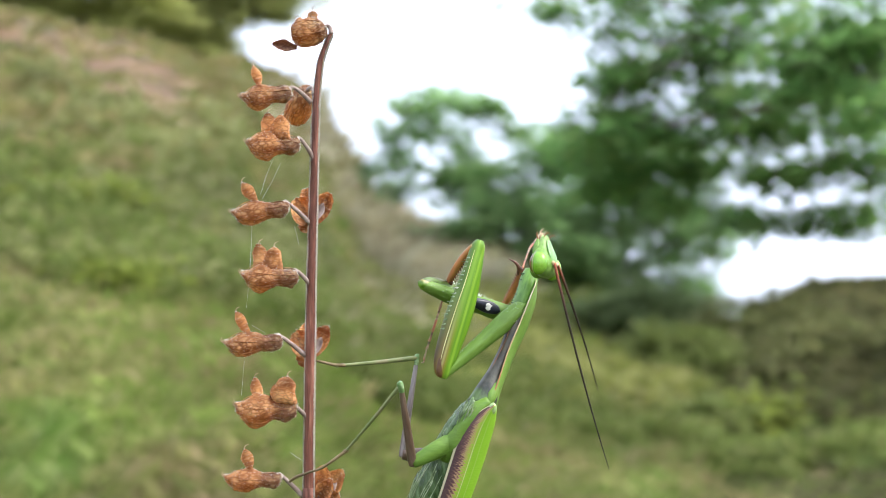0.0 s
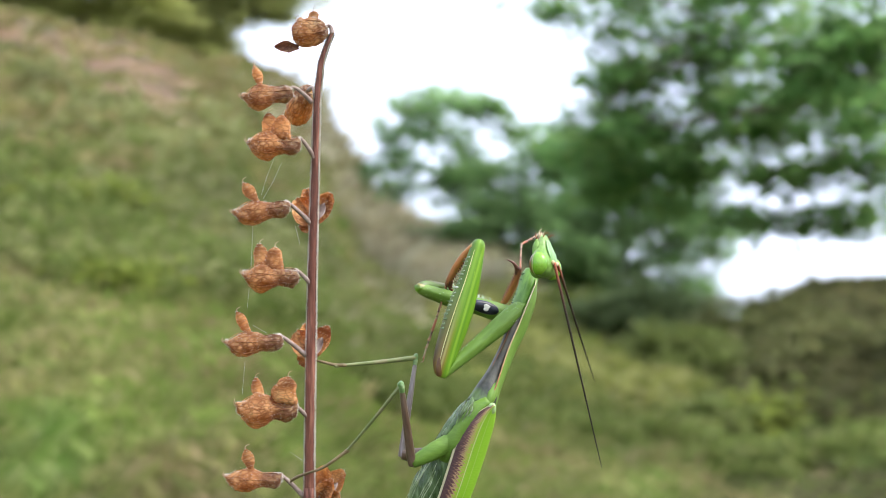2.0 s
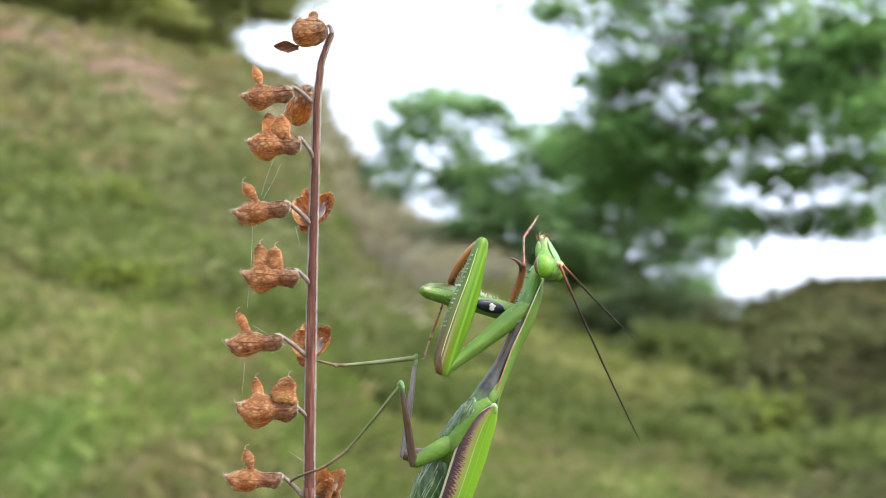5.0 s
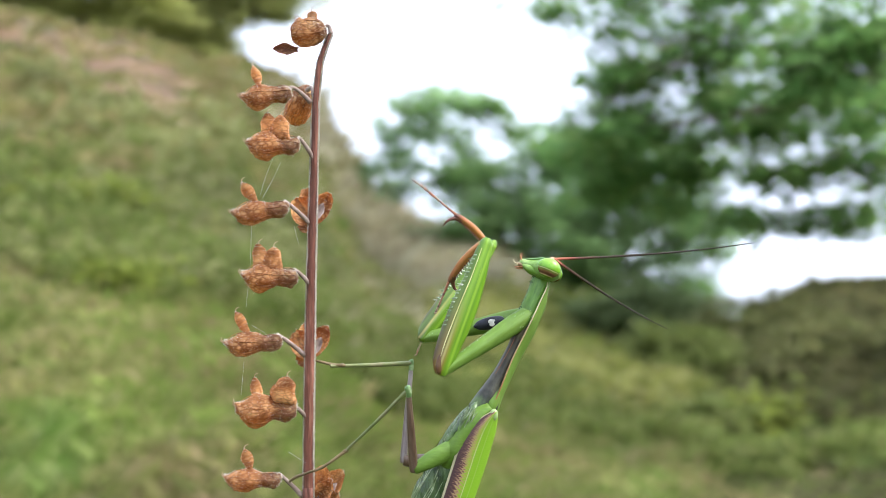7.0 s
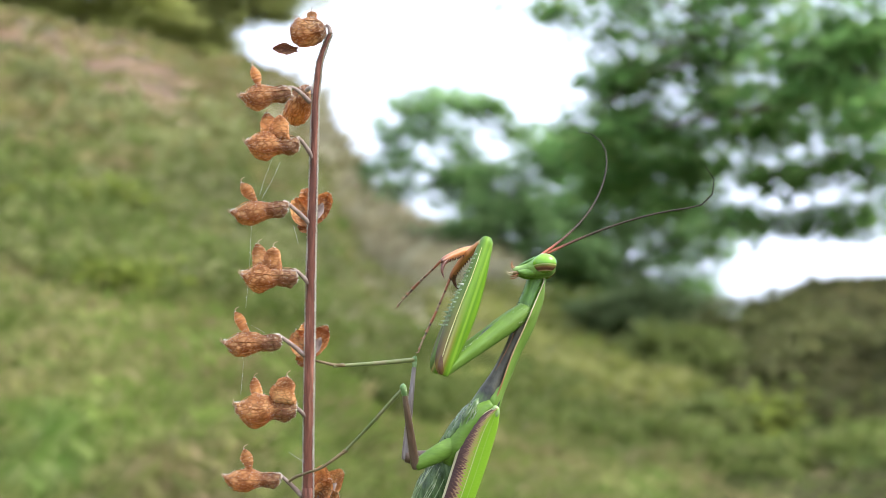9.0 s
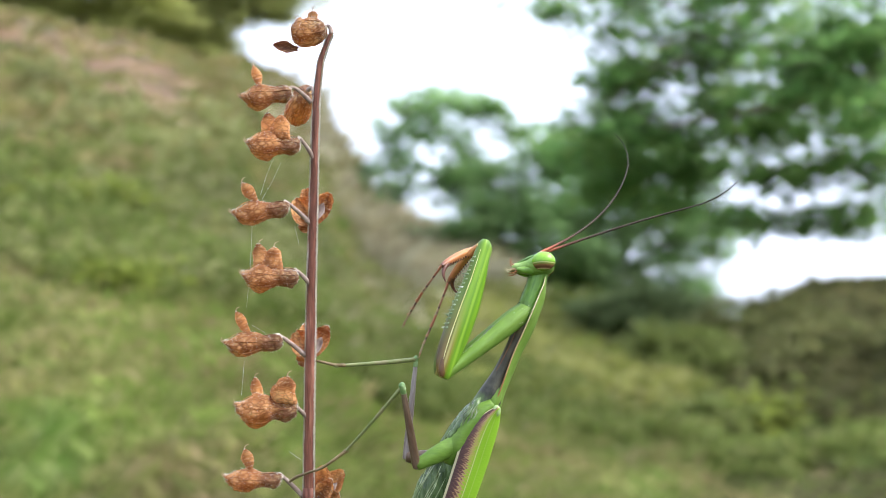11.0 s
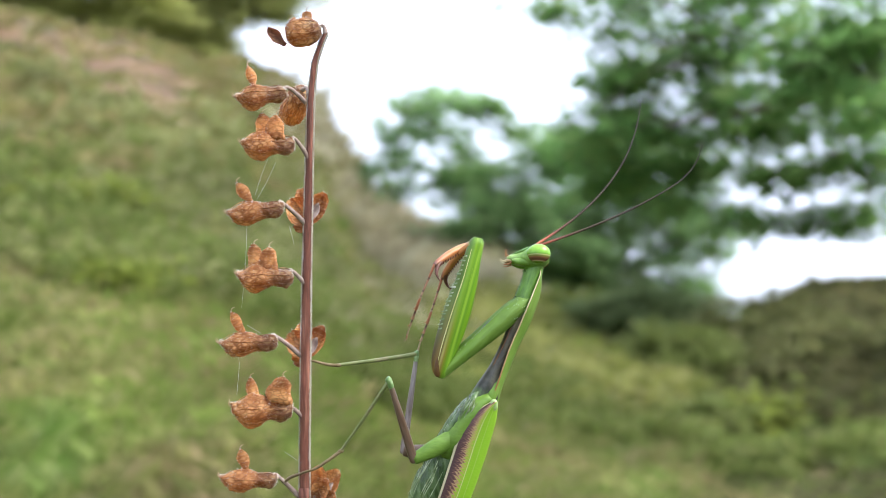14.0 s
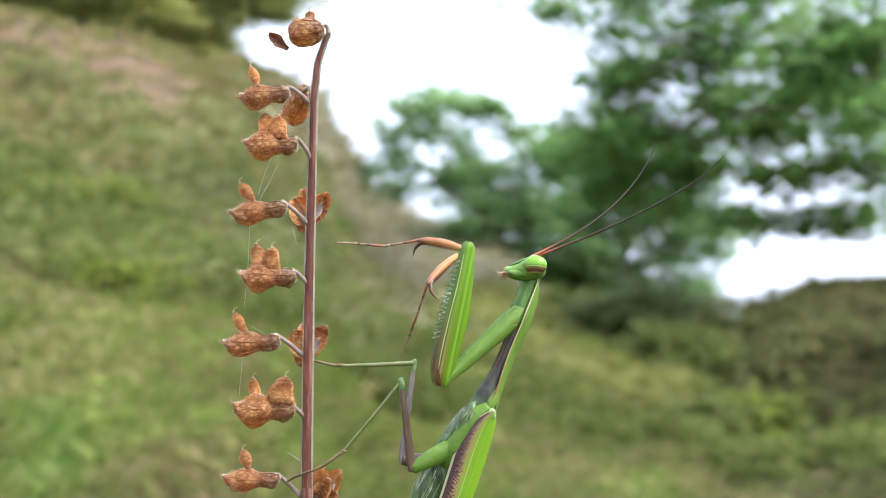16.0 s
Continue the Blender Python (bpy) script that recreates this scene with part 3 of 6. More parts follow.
def height(x, y):
    d = math.hypot(x, y)
    e, dc = crest(math.degrees(math.atan2(x, y)))
    top = dc * math.tan(radians(e)) - 0.012
    if d < dc:
        u = max(0, d - 1.2) / (dc - 1.2)
        a = math.degrees(math.atan2(x, y))
        steep = min(1, max(0, (a - 11) / 4)) * min(1, max(0, (80 - a) / 30))
        z = GROUND + (top - GROUND) * u ** (1.35 + 2.2 * steep)
    else:
        u = min(1, (d - dc) / (2.2 * dc))
        z = top + (-0.4 - top) * u * u * (3 - 2 * u)
    rough = min(1, max(0, d - 2.5) / 6)
    rough *= 1 - 0.75 * min(1, max(0, (d - 0.7 * dc) / (0.25 * dc))) if 12 < math.degrees(math.atan2(x, y)) < 60 else 1
    return z + rough * (0.22 * noise.noise(Vector((x * 0.55, y * 0.55, 3.1))) + 0.09 * noise.noise(Vector((x * 1.7, y * 1.7, 8.2))))


def bareness(x, y):
    b = 0
    for cx, cy, rx, ry in BARE:
        q = math.hypot((x - cx) / rx, (y - cy) / ry) + 0.8 * noise.noise(Vector((x * 1.9, y * 1.9, 1.7))) + 0.7 * noise.noise(Vector((x * 4.5, y * 4.5, 9.7)))
        b = max(b, min(1, max(0, (1.3 - q) / 0.3)))
    return b


def build_ground():
    bm = bmesh.new()
    layer = bm.verts.layers.float.new("bare")
    angles = [-180 + 5 * i for i in range(30)] + [-30 + 0.5 * i for i in range(121)] + [35 + 5 * i for i in range(29)]
    reaches = [0.05 * 1.09 ** i for i in range(52)] + [4.6 + 0.35 * i for i in range(70)] + [29.5 * 1.22 ** i for i in range(17)]
    centre = bm.verts.new((0, 0, height(0, 0.001)))
    rings = []
    for d in reaches:
        ring = []
        for a in angles:
            x, y = d * math.sin(radians(a)), d * math.cos(radians(a))
            v = bm.verts.new((x, y, height(x, y)))
            v[layer] = bareness(x, y)
            ring.append(v)
        rings.append(ring)
    n = len(angles)
    for k in range(n):
        bm.faces.new((centre, rings[0][(k + 1) % n], rings[0][k]))
    for a, b in zip(rings, rings[1:]):
        for k in range(n):
            bm.faces.new((a[k], a[(k + 1) % n], b[(k + 1) % n], b[k]))
    return tagged(part("ground", bm, ground_skin, unit=1), "grassy hillside with a patch of bare reddish soil", "ground", kind="structure")


def build_grass(count, seed, near, far, left, right, blades, tallness, label):
    """Tufts of blades over a stretch of the slope, thinner on the bare soil."""
    rng = random.Random(seed)
    verts, faces = [], []
    for i in range(count):
        d = near + (far - near) * rng.random() ** 1.35
        a = radians(rng.uniform(left, right))
        x, y = d * math.sin(a), d * math.cos(a)
        if bareness(x, y) * 0.93 > rng.random() or d > crest(math.degrees(a))[1] * 1.12:
            continue
        # the stand thins out towards its edges
        if rng.random() > min((math.degrees(a) - left) / 7, (right - math.degrees(a)) / 7, (d - near) / 1.2 + 0.1) and right - left < 300:
            continue
        z = height(x, y)
        patchy = noise.noise(Vector((x * 0.5, y * 0.5, 5.5)))
        tall = rng.uniform(0.035, 0.09) * (1 + 0.9 * max(0, patchy)) * (0.42 + 0.065 * d)
        tall *= tallness
        if rng.random() < 0.03:
            tall *= 1.9
        for k in range(6):
            f = rng.uniform(0, 2 * math.pi)
            lean = rng.uniform(0.3, 1.4) * tall
            bx, by = x + rng.uniform(-0.06, 0.06), y + rng.uniform(-0.06, 0.06)
            w = rng.uniform(0.002, 0.004) + 0.0006 * d
            px, py = math.cos(f) * w, math.sin(f) * w
            qx, qy = -math.sin(f) * lean, math.cos(f) * lean
            s = len(verts)
            verts += [(bx - px, by - py, z - 0.03), (bx + px, by + py, z - 0.03), (bx + qx * 0.4 + px, by + qy * 0.4 + py, z + tall * 0.65), (bx + qx, by + qy, z + tall)]
            faces += [(s, s + 1, s + 2), (s, s + 2, s + 3)]
    me = bpy.data.meshes.new("grass")
    me.from_pydata(verts, [], faces)
    me.materials.append(blades)
    return tagged(new("grass", me), label, "grass", kind="stuff")


def leaf_cloud(lobes, density, size, rng, droop=0.0, gaps=-1.0):
    """Leaves thrown into uneven lobes (centre, radii), thicker towards the shell; whole clumps are missing here and there."""
    verts, faces = [], []
    for (cx, cy, cz), (rx, ry, rz) in lobes:
        clumps = max(4, int(0.36 * density * rx * rz / size ** 2))
        for c in range(clumps):
            v = Vector((rng.gauss(0, 1), rng.gauss(0, 1), rng.gauss(0, 1))).normalized() * rng.uniform(0.15, 1.05) ** 0.6
            c0 = Vector((cx + v.x * rx, cy + v.y * ry, cz + v.z * rz))
            if noise.noise(Vector((c0.x * 2.4 + 0.8 * c0.z, c0.y * 0.4, c0.z * 3.4))) < gaps:
                continue
            spread = rng.uniform(0.7, 1.7) * size
            for k in range(rng.randint(38, 68)):
                p = c0 + Vector((rng.gauss(0, 1), rng.gauss(0, 1), rng.gauss(0, 0.45))) * spread
                d = Vector((rng.uniform(-1, 1), rng.uniform(-1, 1), rng.uniform(-0.8, 0.3) - droop)).normalized()
                side = d.cross(Vector((rng.uniform(-0.6, 0.6), rng.uniform(-0.6, 0.6), 1))).normalized()
                s = size * rng.uniform(0.6, 1.3)
                i = len(verts)
                verts += [p, p + d * s * 0.5 + side * s * 0.27, p + d * s, p + d * s * 0.5 - side * s * 0.27]
                faces += [(i, i + 1, i + 2), (i, i + 2, i + 3)]
    return verts, faces


def leafy_part(name, cloud, mat, parent):
    me = bpy.data.meshes.new(name)
    me.from_pydata([tuple(v) for v in cloud[0]], [], cloud[1])
    me.materials.append(mat)
    ob = new(name, me)
    ob.parent = parent
    return ob


def limb(bm, a, b, r0, r1, rng, bow=0.3):
    a, b = Vector(a), Vector(b)
    mid = (a + b) / 2 + Vector((rng.uniform(-bow, bow), rng.uniform(-bow, bow), rng.uniform(0, bow)))
    tube([a, mid, b], [r0, (r0 + r1) * 0.5, r1], 7, 5, bm)


def tree(name, label, base, fork, groups, leaf, density, size, trunk_r, seed, gaps=-1.0):
    """Trunk and limbs, and a crown in several leafy boughs."""
    rng = random.Random(seed)
    base = Vector((base[0], base[1], height(base[0], base[1]) - 0.1))
    t = thing(name, label, "tree", Matrix.Translation(base))
    fork = Vector(fork) - base
    bm = bmesh.new()
    tube([(0, 0, 0), fork * 0.5 + Vector((0.08, 0, 0)), fork], [trunk_r * 1.25, trunk_r, trunk_r * 0.8], 9, 6, bm)
    part("trunk", bm, wood, t, unit=1)
    boughs = []
    for lobes in groups:
        lobes = [(Vector(c) - base, r) for c, r in lobes]
        bm = bmesh.new()
        hub = lobes[0][0]
        limb(bm, fork, hub, trunk_r * 0.6, trunk_r * 0.22, rng)
        for c, r in lobes:
            if (c - hub).length > 0.05:
                limb(bm, hub, c, trunk_r * 0.24, trunk_r * 0.1, rng)
            for k in range(7):
                e = c + Vector((rng.uniform(-1, 1) * r[0], rng.uniform(-1, 1) * r[1], rng.uniform(-1, 1) * r[2])) * 0.8
                limb(bm, c, e, trunk_r * 0.1, trunk_r * 0.03, rng, 0.1)
        bough = part("bough", bm, wood, t, unit=1)
        leafy_part("foliage", leaf_cloud(lobes, density, size, rng, 0.2, gaps), leaf, bough)
        boughs.append(bough)
    return t, boughs


def bush(label, place, radii, leaf, density, size, seed):
    rng = random.Random(seed)
    x, y = place
    z = height(x, y)
    t = thing("bush", label, "bush", Matrix.Translation((x, y, z - 0.05)), "bushes on the hillside")
    bm = bmesh.new()
    lobes = []
    for k in range(5):
        c = Vector((rng.uniform(-0.6, 0.6) * radii[0], rng.uniform(-0.6, 0.6) * radii[1], radii[2] * rng.uniform(0.55, 1.1)))
        lobes.append((c, tuple(q * rng.uniform(0.4, 0.62) for q in radii)))
        limb(bm, (0, 0, 0), c, 0.025, 0.01, rng, 0.08)
    part("woody_base", bm, wood, t, unit=1)
    leafy_part("foliage", leaf_cloud(lobes, density, size, rng), leaf, t)
    return t


def build_weeds(count, seed, near, far, left, right, leaf, tall, label):
    """Upright leafy weeds standing in the grass, in drifts."""
    rng = random.Random(seed)
    verts, faces = [], []
    for i in range(count):
        d = near + (far - near) * rng.random() ** 1.2
        a = rng.uniform(left, right)
        x, y = d * math.sin(radians(a)), d * math.cos(radians(a))
        drift = noise.noise(Vector((x * 0.9, y * 0.6, seed * 1.3)))
        edge = min((a - left) / 4, (right - a) / 4, (d - near) / 0.8 + 0.2, (far - d) / 1.5 + 0.1)
        if drift < rng.uniform(-0.5, 0.25) or edge < rng.random() or bareness(x, y) > 0.3 or d > crest(a)[1] * 1.02:
            continue
        z, h = height(x, y), tall * rng.uniform(0.45, 1.15) * (1 + 0.8 * drift)
        lean = (rng.uniform(-0.15, 0.15), rng.uniform(-0.15, 0.15))
        for k in range(30):
            u = rng.random() ** 0.8
            r = h * (0.1 + 0.22 * (1 - u))
            p = Vector((x + lean[0] * h * u + rng.gauss(0, r * 0.6), y + lean[1] * h * u + rng.gauss(0, r * 0.6), z + h * u))
            w = Vector((rng.uniform(-1, 1), rng.uniform(-1, 1), rng.uniform(0.2, 1.4))).normalized()
            side = w.cross(Vector((rng.uniform(-1, 1), rng.uniform(-1, 1), 0.3))).normalized()
            s = rng.uniform(0.035, 0.075) * (0.6 + 0.05 * d)
            j = len(verts)
            verts += [p, p + w * s * 0.5 + side * s * 0.22, p + w * s, p + w * s * 0.5 - side * s * 0.22]
            faces += [(j, j + 1, j + 2), (j, j + 2, j + 3)]
    me = bpy.data.meshes.new("weeds")
    me.from_pydata([tuple(v) for v in verts], [], faces)
    me.materials.append(leaf)
    return tagged(new("weeds", me), label, "weeds", kind="stuff")


build_ground()
build_grass(68000, 5, 1.0, 27, -33, 15.5, grass_blades, 0.72, "green and straw-coloured meadow grass covering the hillside")
build_grass(30000, 7, 1.0, 20, 10.5, 33, mound_shade_blades, 0.72, "olive-brown grass covering the mound, darkened for its shaded face")
build_grass(22000, 11, 0.1, 12, -180, 180, grass_blades, 1.0, "short meadow grass round the foot of the plant")
build_grass(8000, 9, 3.2, 7.4, -18, 5, fresh_blades, 0.7, "fresh green grass at the foot of the slope")
build_grass(4200, 10, 8.0, 14.5, 1.5, 14.5, lime_blades, 1.3, "yellow-green grass in the hollow")
build_grass(4600, 8, 5.0, 15, -8, 5.5, straw_blades, 0.9, "faded straw-coloured grass on the lower slope")
build_grass(4200, 6, 12.5, 27, -9, 6, straw_blades, 1.7, "tall dry straw-coloured grass along the ridge")
build_weeds(2200, 31, 4.8, 8.5, 1, 22, leaf_weed, 0.13, "soft green weeds at the foot of the mound")
build_weeds(1700, 32, 7.0, 10.2, 12, 23, leaf_scrub_shaded, 0.2, "olive-brown scrub, darkened for the shaded face of the mound")
build_weeds(3600, 33, 6.0, 14.0, -1, 14, leaf_gold, 0.14, "pale yellow-green weeds in the hollow")
build_weeds(2200, 34, 5.0, 13.0, -22, -1, leaf_pale, 0.13, "pale low weeds among the hillside grass")
build_weeds(1500, 35, 4.8, 9.0, -22, 2, leaf_weed, 0.14, "low green weeds at the foot of the slope")


# ---- trees, bushes ----
def lobe(p, rx, rz, d):
    """A lobe round p at distance d with its half width and half height in thousandths of that distance."""
    return (p, (rx * d / 1000, (rx + rz) * d / 2000, rz * d / 1000))


TOP = [lobe((2.75, 11.68, 3.05), 36, 17, 12), lobe((2.95, 11.63, 3.21), 66, 42, 12), lobe((2.38, 11.76, 2.95), 40, 26, 12), lobe((2.01, 11.83, 2.88), 24, 16, 12), lobe((3.10, 11.59, 3.65), 80, 30, 12), lobe((2.22, 11.79, 3.53), 45, 22, 12), lobe((1.63, 11.89, 3.75), 30, 14, 12), lobe((1.11, 11.95, 3.65), 16, 13, 12), lobe((1.77, 11.87, 2.94), 26, 20, 12), lobe((1.55, 11.90, 2.66), 30, 18, 12), lobe((1.80, 11.86, 3.25), 18, 14, 12), lobe((1.3, 11.93, 2.34), 26, 16, 12), lobe((1.75, 11.86, 2.2), 30, 14, 12)]
OUTER = [lobe((3.47, 10.44, 2.90), 62, 48, 11), lobe((3.77, 10.33, 2.43), 56, 50, 11), lobe((3.20, 10.52, 2.56), 50, 34, 11), lobe((3.73, 10.35, 3.08), 46, 40, 11)]
MIDDLE = [lobe((3.07, 12.12, 2.53), 70, 36, 12.5), lobe((2.43, 12.26, 2.55), 56, 32, 12.5), lobe((1.93, 12.35, 2.59), 32, 22, 12.5), lobe((3.69, 11.94, 2.42), 54, 30, 12.5)]
LOW = [lobe((3.74, 11.40, 1.92), 48, 24, 12), lobe((4.11, 11.27, 1.86), 36, 26, 12), lobe((3.25, 11.55, 1.76), 40, 24, 12), lobe((4.02, 11.31, 1.37), 24, 12, 12), lobe((3.35, 11.52, 1.38), 26, 12, 12), lobe((2.95, 11.63, 1.41), 26, 14, 12), lobe((3.69, 11.42, 1.40), 24, 12, 12)]
INNER = [lobe((1.98, 11.8, 2.3), 26, 13, 12), lobe((2.35, 12.79, 1.98), 70, 36, 13), lobe((1.65, 12.89, 2.11), 56, 34, 13), lobe((2.86, 12.68, 1.80), 44, 26, 13)]
big_tree, big_boughs = tree("broadleaf_tree", "large leafy green tree with hanging boughs", (5.6, 12.2), (4.93, 11.60, 2.48), [TOP, OUTER, MIDDLE, LOW, INNER], leaf_tree, 2.45, 0.14, 0.1, 11, -0.6)

CREST = [lobe((-0.5, 18.99, 3.95), 30, 13, 19), lobe((0.75, 18.98, 3.95), 28, 11, 19), lobe((-0.04, 19.00, 4.14), 40, 18, 19), lobe((0.67, 18.99, 4.10), 24, 10, 19), lobe((-0.70, 18.99, 3.60), 20, 12, 19), lobe((-0.21, 19.00, 3.74), 34, 14, 19), lobe((0.93, 18.98, 3.69), 26, 10, 19), lobe((-0.74, 18.99, 3.15), 14, 7, 19), lobe((-0.83, 18.98, 2.79), 24, 9, 19), lobe((-1.20, 18.96, 3.01), 12, 9, 19)]
CROWN = [lobe((0.35, 19.0, 2.95), 26, 14, 19), lobe((0.27, 19.0, 3.3), 24, 10, 19), lobe((0.05, 19.00, 2.83), 40, 18, 19), lobe((0.58, 18.99, 2.92), 46, 20, 19), lobe((1.11, 18.97, 2.61), 50, 30, 19), lobe((1.63, 18.93, 3.32), 34, 22, 19)]
WAIST_BOUGHS = [lobe((0.67, 18.98, 2.43), 34, 16, 19), lobe((1.34, 18.95, 1.78), 30, 16, 19), lobe((2.36, 18.85, 2.08), 30, 14, 19), lobe((1.28, 18.96, 1.94), 60, 30, 19), lobe((0.49, 18.99, 2.21), 50, 22, 19), lobe((2.24, 18.87, 2.11), 56, 38, 19), lobe((1.98, 18.90, 2.65), 50, 30, 19), lobe((2.24, 18.87, 3.36), 44, 30, 19), lobe((2.93, 18.77, 2.82), 50, 36, 19)]
SKIRT = [lobe((2.74, 19.31, 1.54), 56, 38, 19.5), lobe((3.44, 19.19, 1.81), 48, 34, 19.5), lobe((1.95, 19.40, 1.44), 46, 34, 19.5), lobe((3.87, 19.11, 2.16), 30, 26, 19.5), lobe((3.61, 19.16, 1.00), 34, 20, 19.5), lobe((3.78, 19.13, 2.80), 44, 32, 19.5), lobe((4.25, 19.03, 1.72), 26, 30, 19.5), lobe((4.12, 19.06, 0.92), 24, 18, 19.5)]
far_tree, far_boughs = tree("broadleaf_tree", "smaller rounded green tree standing in the hollow", (3.3, 19.5), (2.48, 19.34, 1.53), [CREST, CROWN, WAIST_BOUGHS, SKIRT], leaf_hazy, 2.55, 0.15, 0.09, 12, -0.6)

tree("broadleaf_tree", "olive green tree on the crest of the hill", (-5.4, 17.6), (-5.23, 17.22, 5.11), [
    [lobe((-5.73, 17.06, 5.49), 60, 30, 18), lobe((-4.79, 17.35, 5.31), 50, 28, 18), lobe((-6.57, 16.76, 5.18), 50, 26, 18), lobe((-5.23, 17.22, 5.20), 40, 16, 18), lobe((-4.48, 17.43, 5.16), 40, 24, 18), lobe((-6.29, 16.86, 5.08), 60, 20, 18)],
], leaf_hill, 4.0, 0.11, 0.13, 13)
tree("broadleaf_tree", "olive green tree on the crest of the hill", (-3.6, 18.6), (-3.82, 18.10, 4.99), [
    [lobe((-3.98, 18.07, 5.33), 46, 36, 18.5), lobe((-3.43, 18.18, 5.22), 22, 26, 18.5), lobe((-2.67, 18.31, 5.65), 34, 16, 18.5), lobe((-2.08, 18.38, 5.73), 24, 10, 18.5), lobe((-2.59, 18.32, 5.47), 24, 14, 18.5), lobe((-3.1, 18.24, 5.38), 22, 13, 18.5), lobe((-4.45, 17.96, 5.22), 30, 22, 18.5), lobe((-3.25, 18.21, 5.80), 60, 20, 18.5), lobe((-3.90, 18.09, 4.90), 40, 24, 18.5), lobe((-3.55, 18.16, 4.8), 18, 18, 18.5), lobe((-4.29, 17.99, 4.84), 30, 16, 18.5)],
], leaf_hill, 4.0, 0.11, 0.13, 14)

# dark scrub stands here to carry the shade on the mound's face
SCRUB = "olive scrub bush, dark for the shaded side of the mound"
SHADY = "tall dark green bush below the tree"
DENSE, DRY, LUSH = "dense dark green bush in the hollow", "dry olive bush on the grassy slope", "low yellow-green bush among the grass"
FAR_BUSHES = (
        (DENSE, (2.61, 20.33), (1.2, 1.0, 0.95), leaf_dark, 21), (DENSE, (3.70, 19.65), (0.9, 0.8, 0.6), leaf_dark, 22),
        (DENSE, (1.79, 21.93), (1.1, 0.9, 0.9), leaf_dark, 23),
        (DRY, (2.84, 8.54), (0.8, 0.5, 0.3), leaf_olive, 32), (DRY, (2.93, 10.60), (0.8, 0.5, 0.3), leaf_olive, 35),
        (LUSH, (1.77, 12.88), (1.0, 0.6, 0.4), leaf_lime, 45),
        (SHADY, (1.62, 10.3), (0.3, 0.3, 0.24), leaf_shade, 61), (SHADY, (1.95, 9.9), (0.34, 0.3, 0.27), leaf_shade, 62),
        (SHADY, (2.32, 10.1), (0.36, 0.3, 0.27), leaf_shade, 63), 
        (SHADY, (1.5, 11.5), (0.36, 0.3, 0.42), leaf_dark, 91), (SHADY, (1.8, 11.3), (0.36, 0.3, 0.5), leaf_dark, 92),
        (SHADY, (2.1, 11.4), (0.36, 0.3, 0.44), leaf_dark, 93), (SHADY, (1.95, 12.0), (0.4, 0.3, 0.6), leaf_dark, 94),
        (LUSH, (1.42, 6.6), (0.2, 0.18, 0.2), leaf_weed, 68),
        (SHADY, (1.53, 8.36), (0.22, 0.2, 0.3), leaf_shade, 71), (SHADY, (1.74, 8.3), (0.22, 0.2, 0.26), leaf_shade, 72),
        (SCRUB, (2.26, 7.99), (0.28, 0.3, 0.24), leaf_bush, 73), (SCRUB, (2.54, 8.32), (0.3, 0.3, 0.3), leaf_bush, 74),
        (SCRUB, (2.86, 8.11), (0.3, 0.3, 0.32), leaf_bush, 76),
        (SCRUB, (3.2, 8.2), (0.3, 0.3, 0.32), leaf_bush, 78),
        (LUSH, (1.2, 9.4), (0.34, 0.25, 0.14), leaf_lime, 79), (LUSH, (1.45, 9.3), (0.3, 0.25, 0.12), leaf_lime, 80),
        (LUSH, (0.98, 7.7), (0.3, 0.2, 0.13), leaf_lime, 83), (LUSH, (1.3, 7.75), (0.3, 0.2, 0.12), leaf_lime, 84),
        (LUSH, (1.75, 6.9), (0.22, 0.2, 0.24), leaf_lime, 69))
NEAR_BUSHES = (
        (LUSH, (1.41, 13.43), (0.6, 0.5, 0.3), leaf_lime, 48), (LUSH, (-1.86, 6.23), (0.32, 0.26, 0.17), leaf_lime, 46),
        (LUSH, (-1.25, 4.84), (0.3, 0.2, 0.1), leaf_lime, 47), (DRY, (2.06, 8.76), (0.6, 0.4, 0.22), leaf_olive, 39), (DRY, (1.17, 6.90), (0.45, 0.3, 0.14), leaf_bush, 41),
        (DRY, (3.03, 12.64), (0.9, 0.6, 0.3), leaf_olive, 42), 
        (DRY, (0.85, 8.46), (0.5, 0.35, 0.14), leaf_bush, 44))
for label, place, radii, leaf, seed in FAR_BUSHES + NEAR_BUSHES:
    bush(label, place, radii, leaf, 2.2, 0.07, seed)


# ---- the dried flower stalk ----
stalk = thing("dried_flower_stalk", "dried reddish-brown flower stalk with papery seed husks", "plant stem", TILT @ Matrix.Translation(Vector((-14.22, 0.00, -45.54)) * MM))
ROOT = Vector((-14.22, 0.00, -45.54))
rng = random.Random(3)


def at_root(*p):
    return Vector(p) - ROOT


def along(points, u):
    u *= len(points) - 1
    i = min(int(u), len(points) - 2)
    return Vector(points[i]).lerp(Vector(points[i + 1]), u - i)


STEM = [Vector((-14.0, 24.0, -540.0)), Vector((-14.2, 6.0, -250.0)), Vector((-14.28, 0.00, -48.54)), Vector((-14.28, 0.00, -26.46)), Vector((-14.22, 0.00, -19.14)), Vector((-14.10, 0.00, -10.74)), Vector((-13.98, 0.00, -3.54)), Vector((-13.80, 0.00, 3.66)), Vector((-13.62, 0.00, 10.86)), Vector((-13.44, 0.00, 16.26)), Vector((-13.02, 0.00, 19.86)), Vector((-12.30, 0.00, 21.96)), Vector((-11.82, 0.00, 23.04))]
STEM_R = [1.0, 0.76, 0.56, 0.53, 0.51, 0.5, 0.45, 0.41, 0.37, 0.32, 0.26, 0.21, 0.19]
bm = tube([p - ROOT for p in STEM], STEM_R, 20, 8)
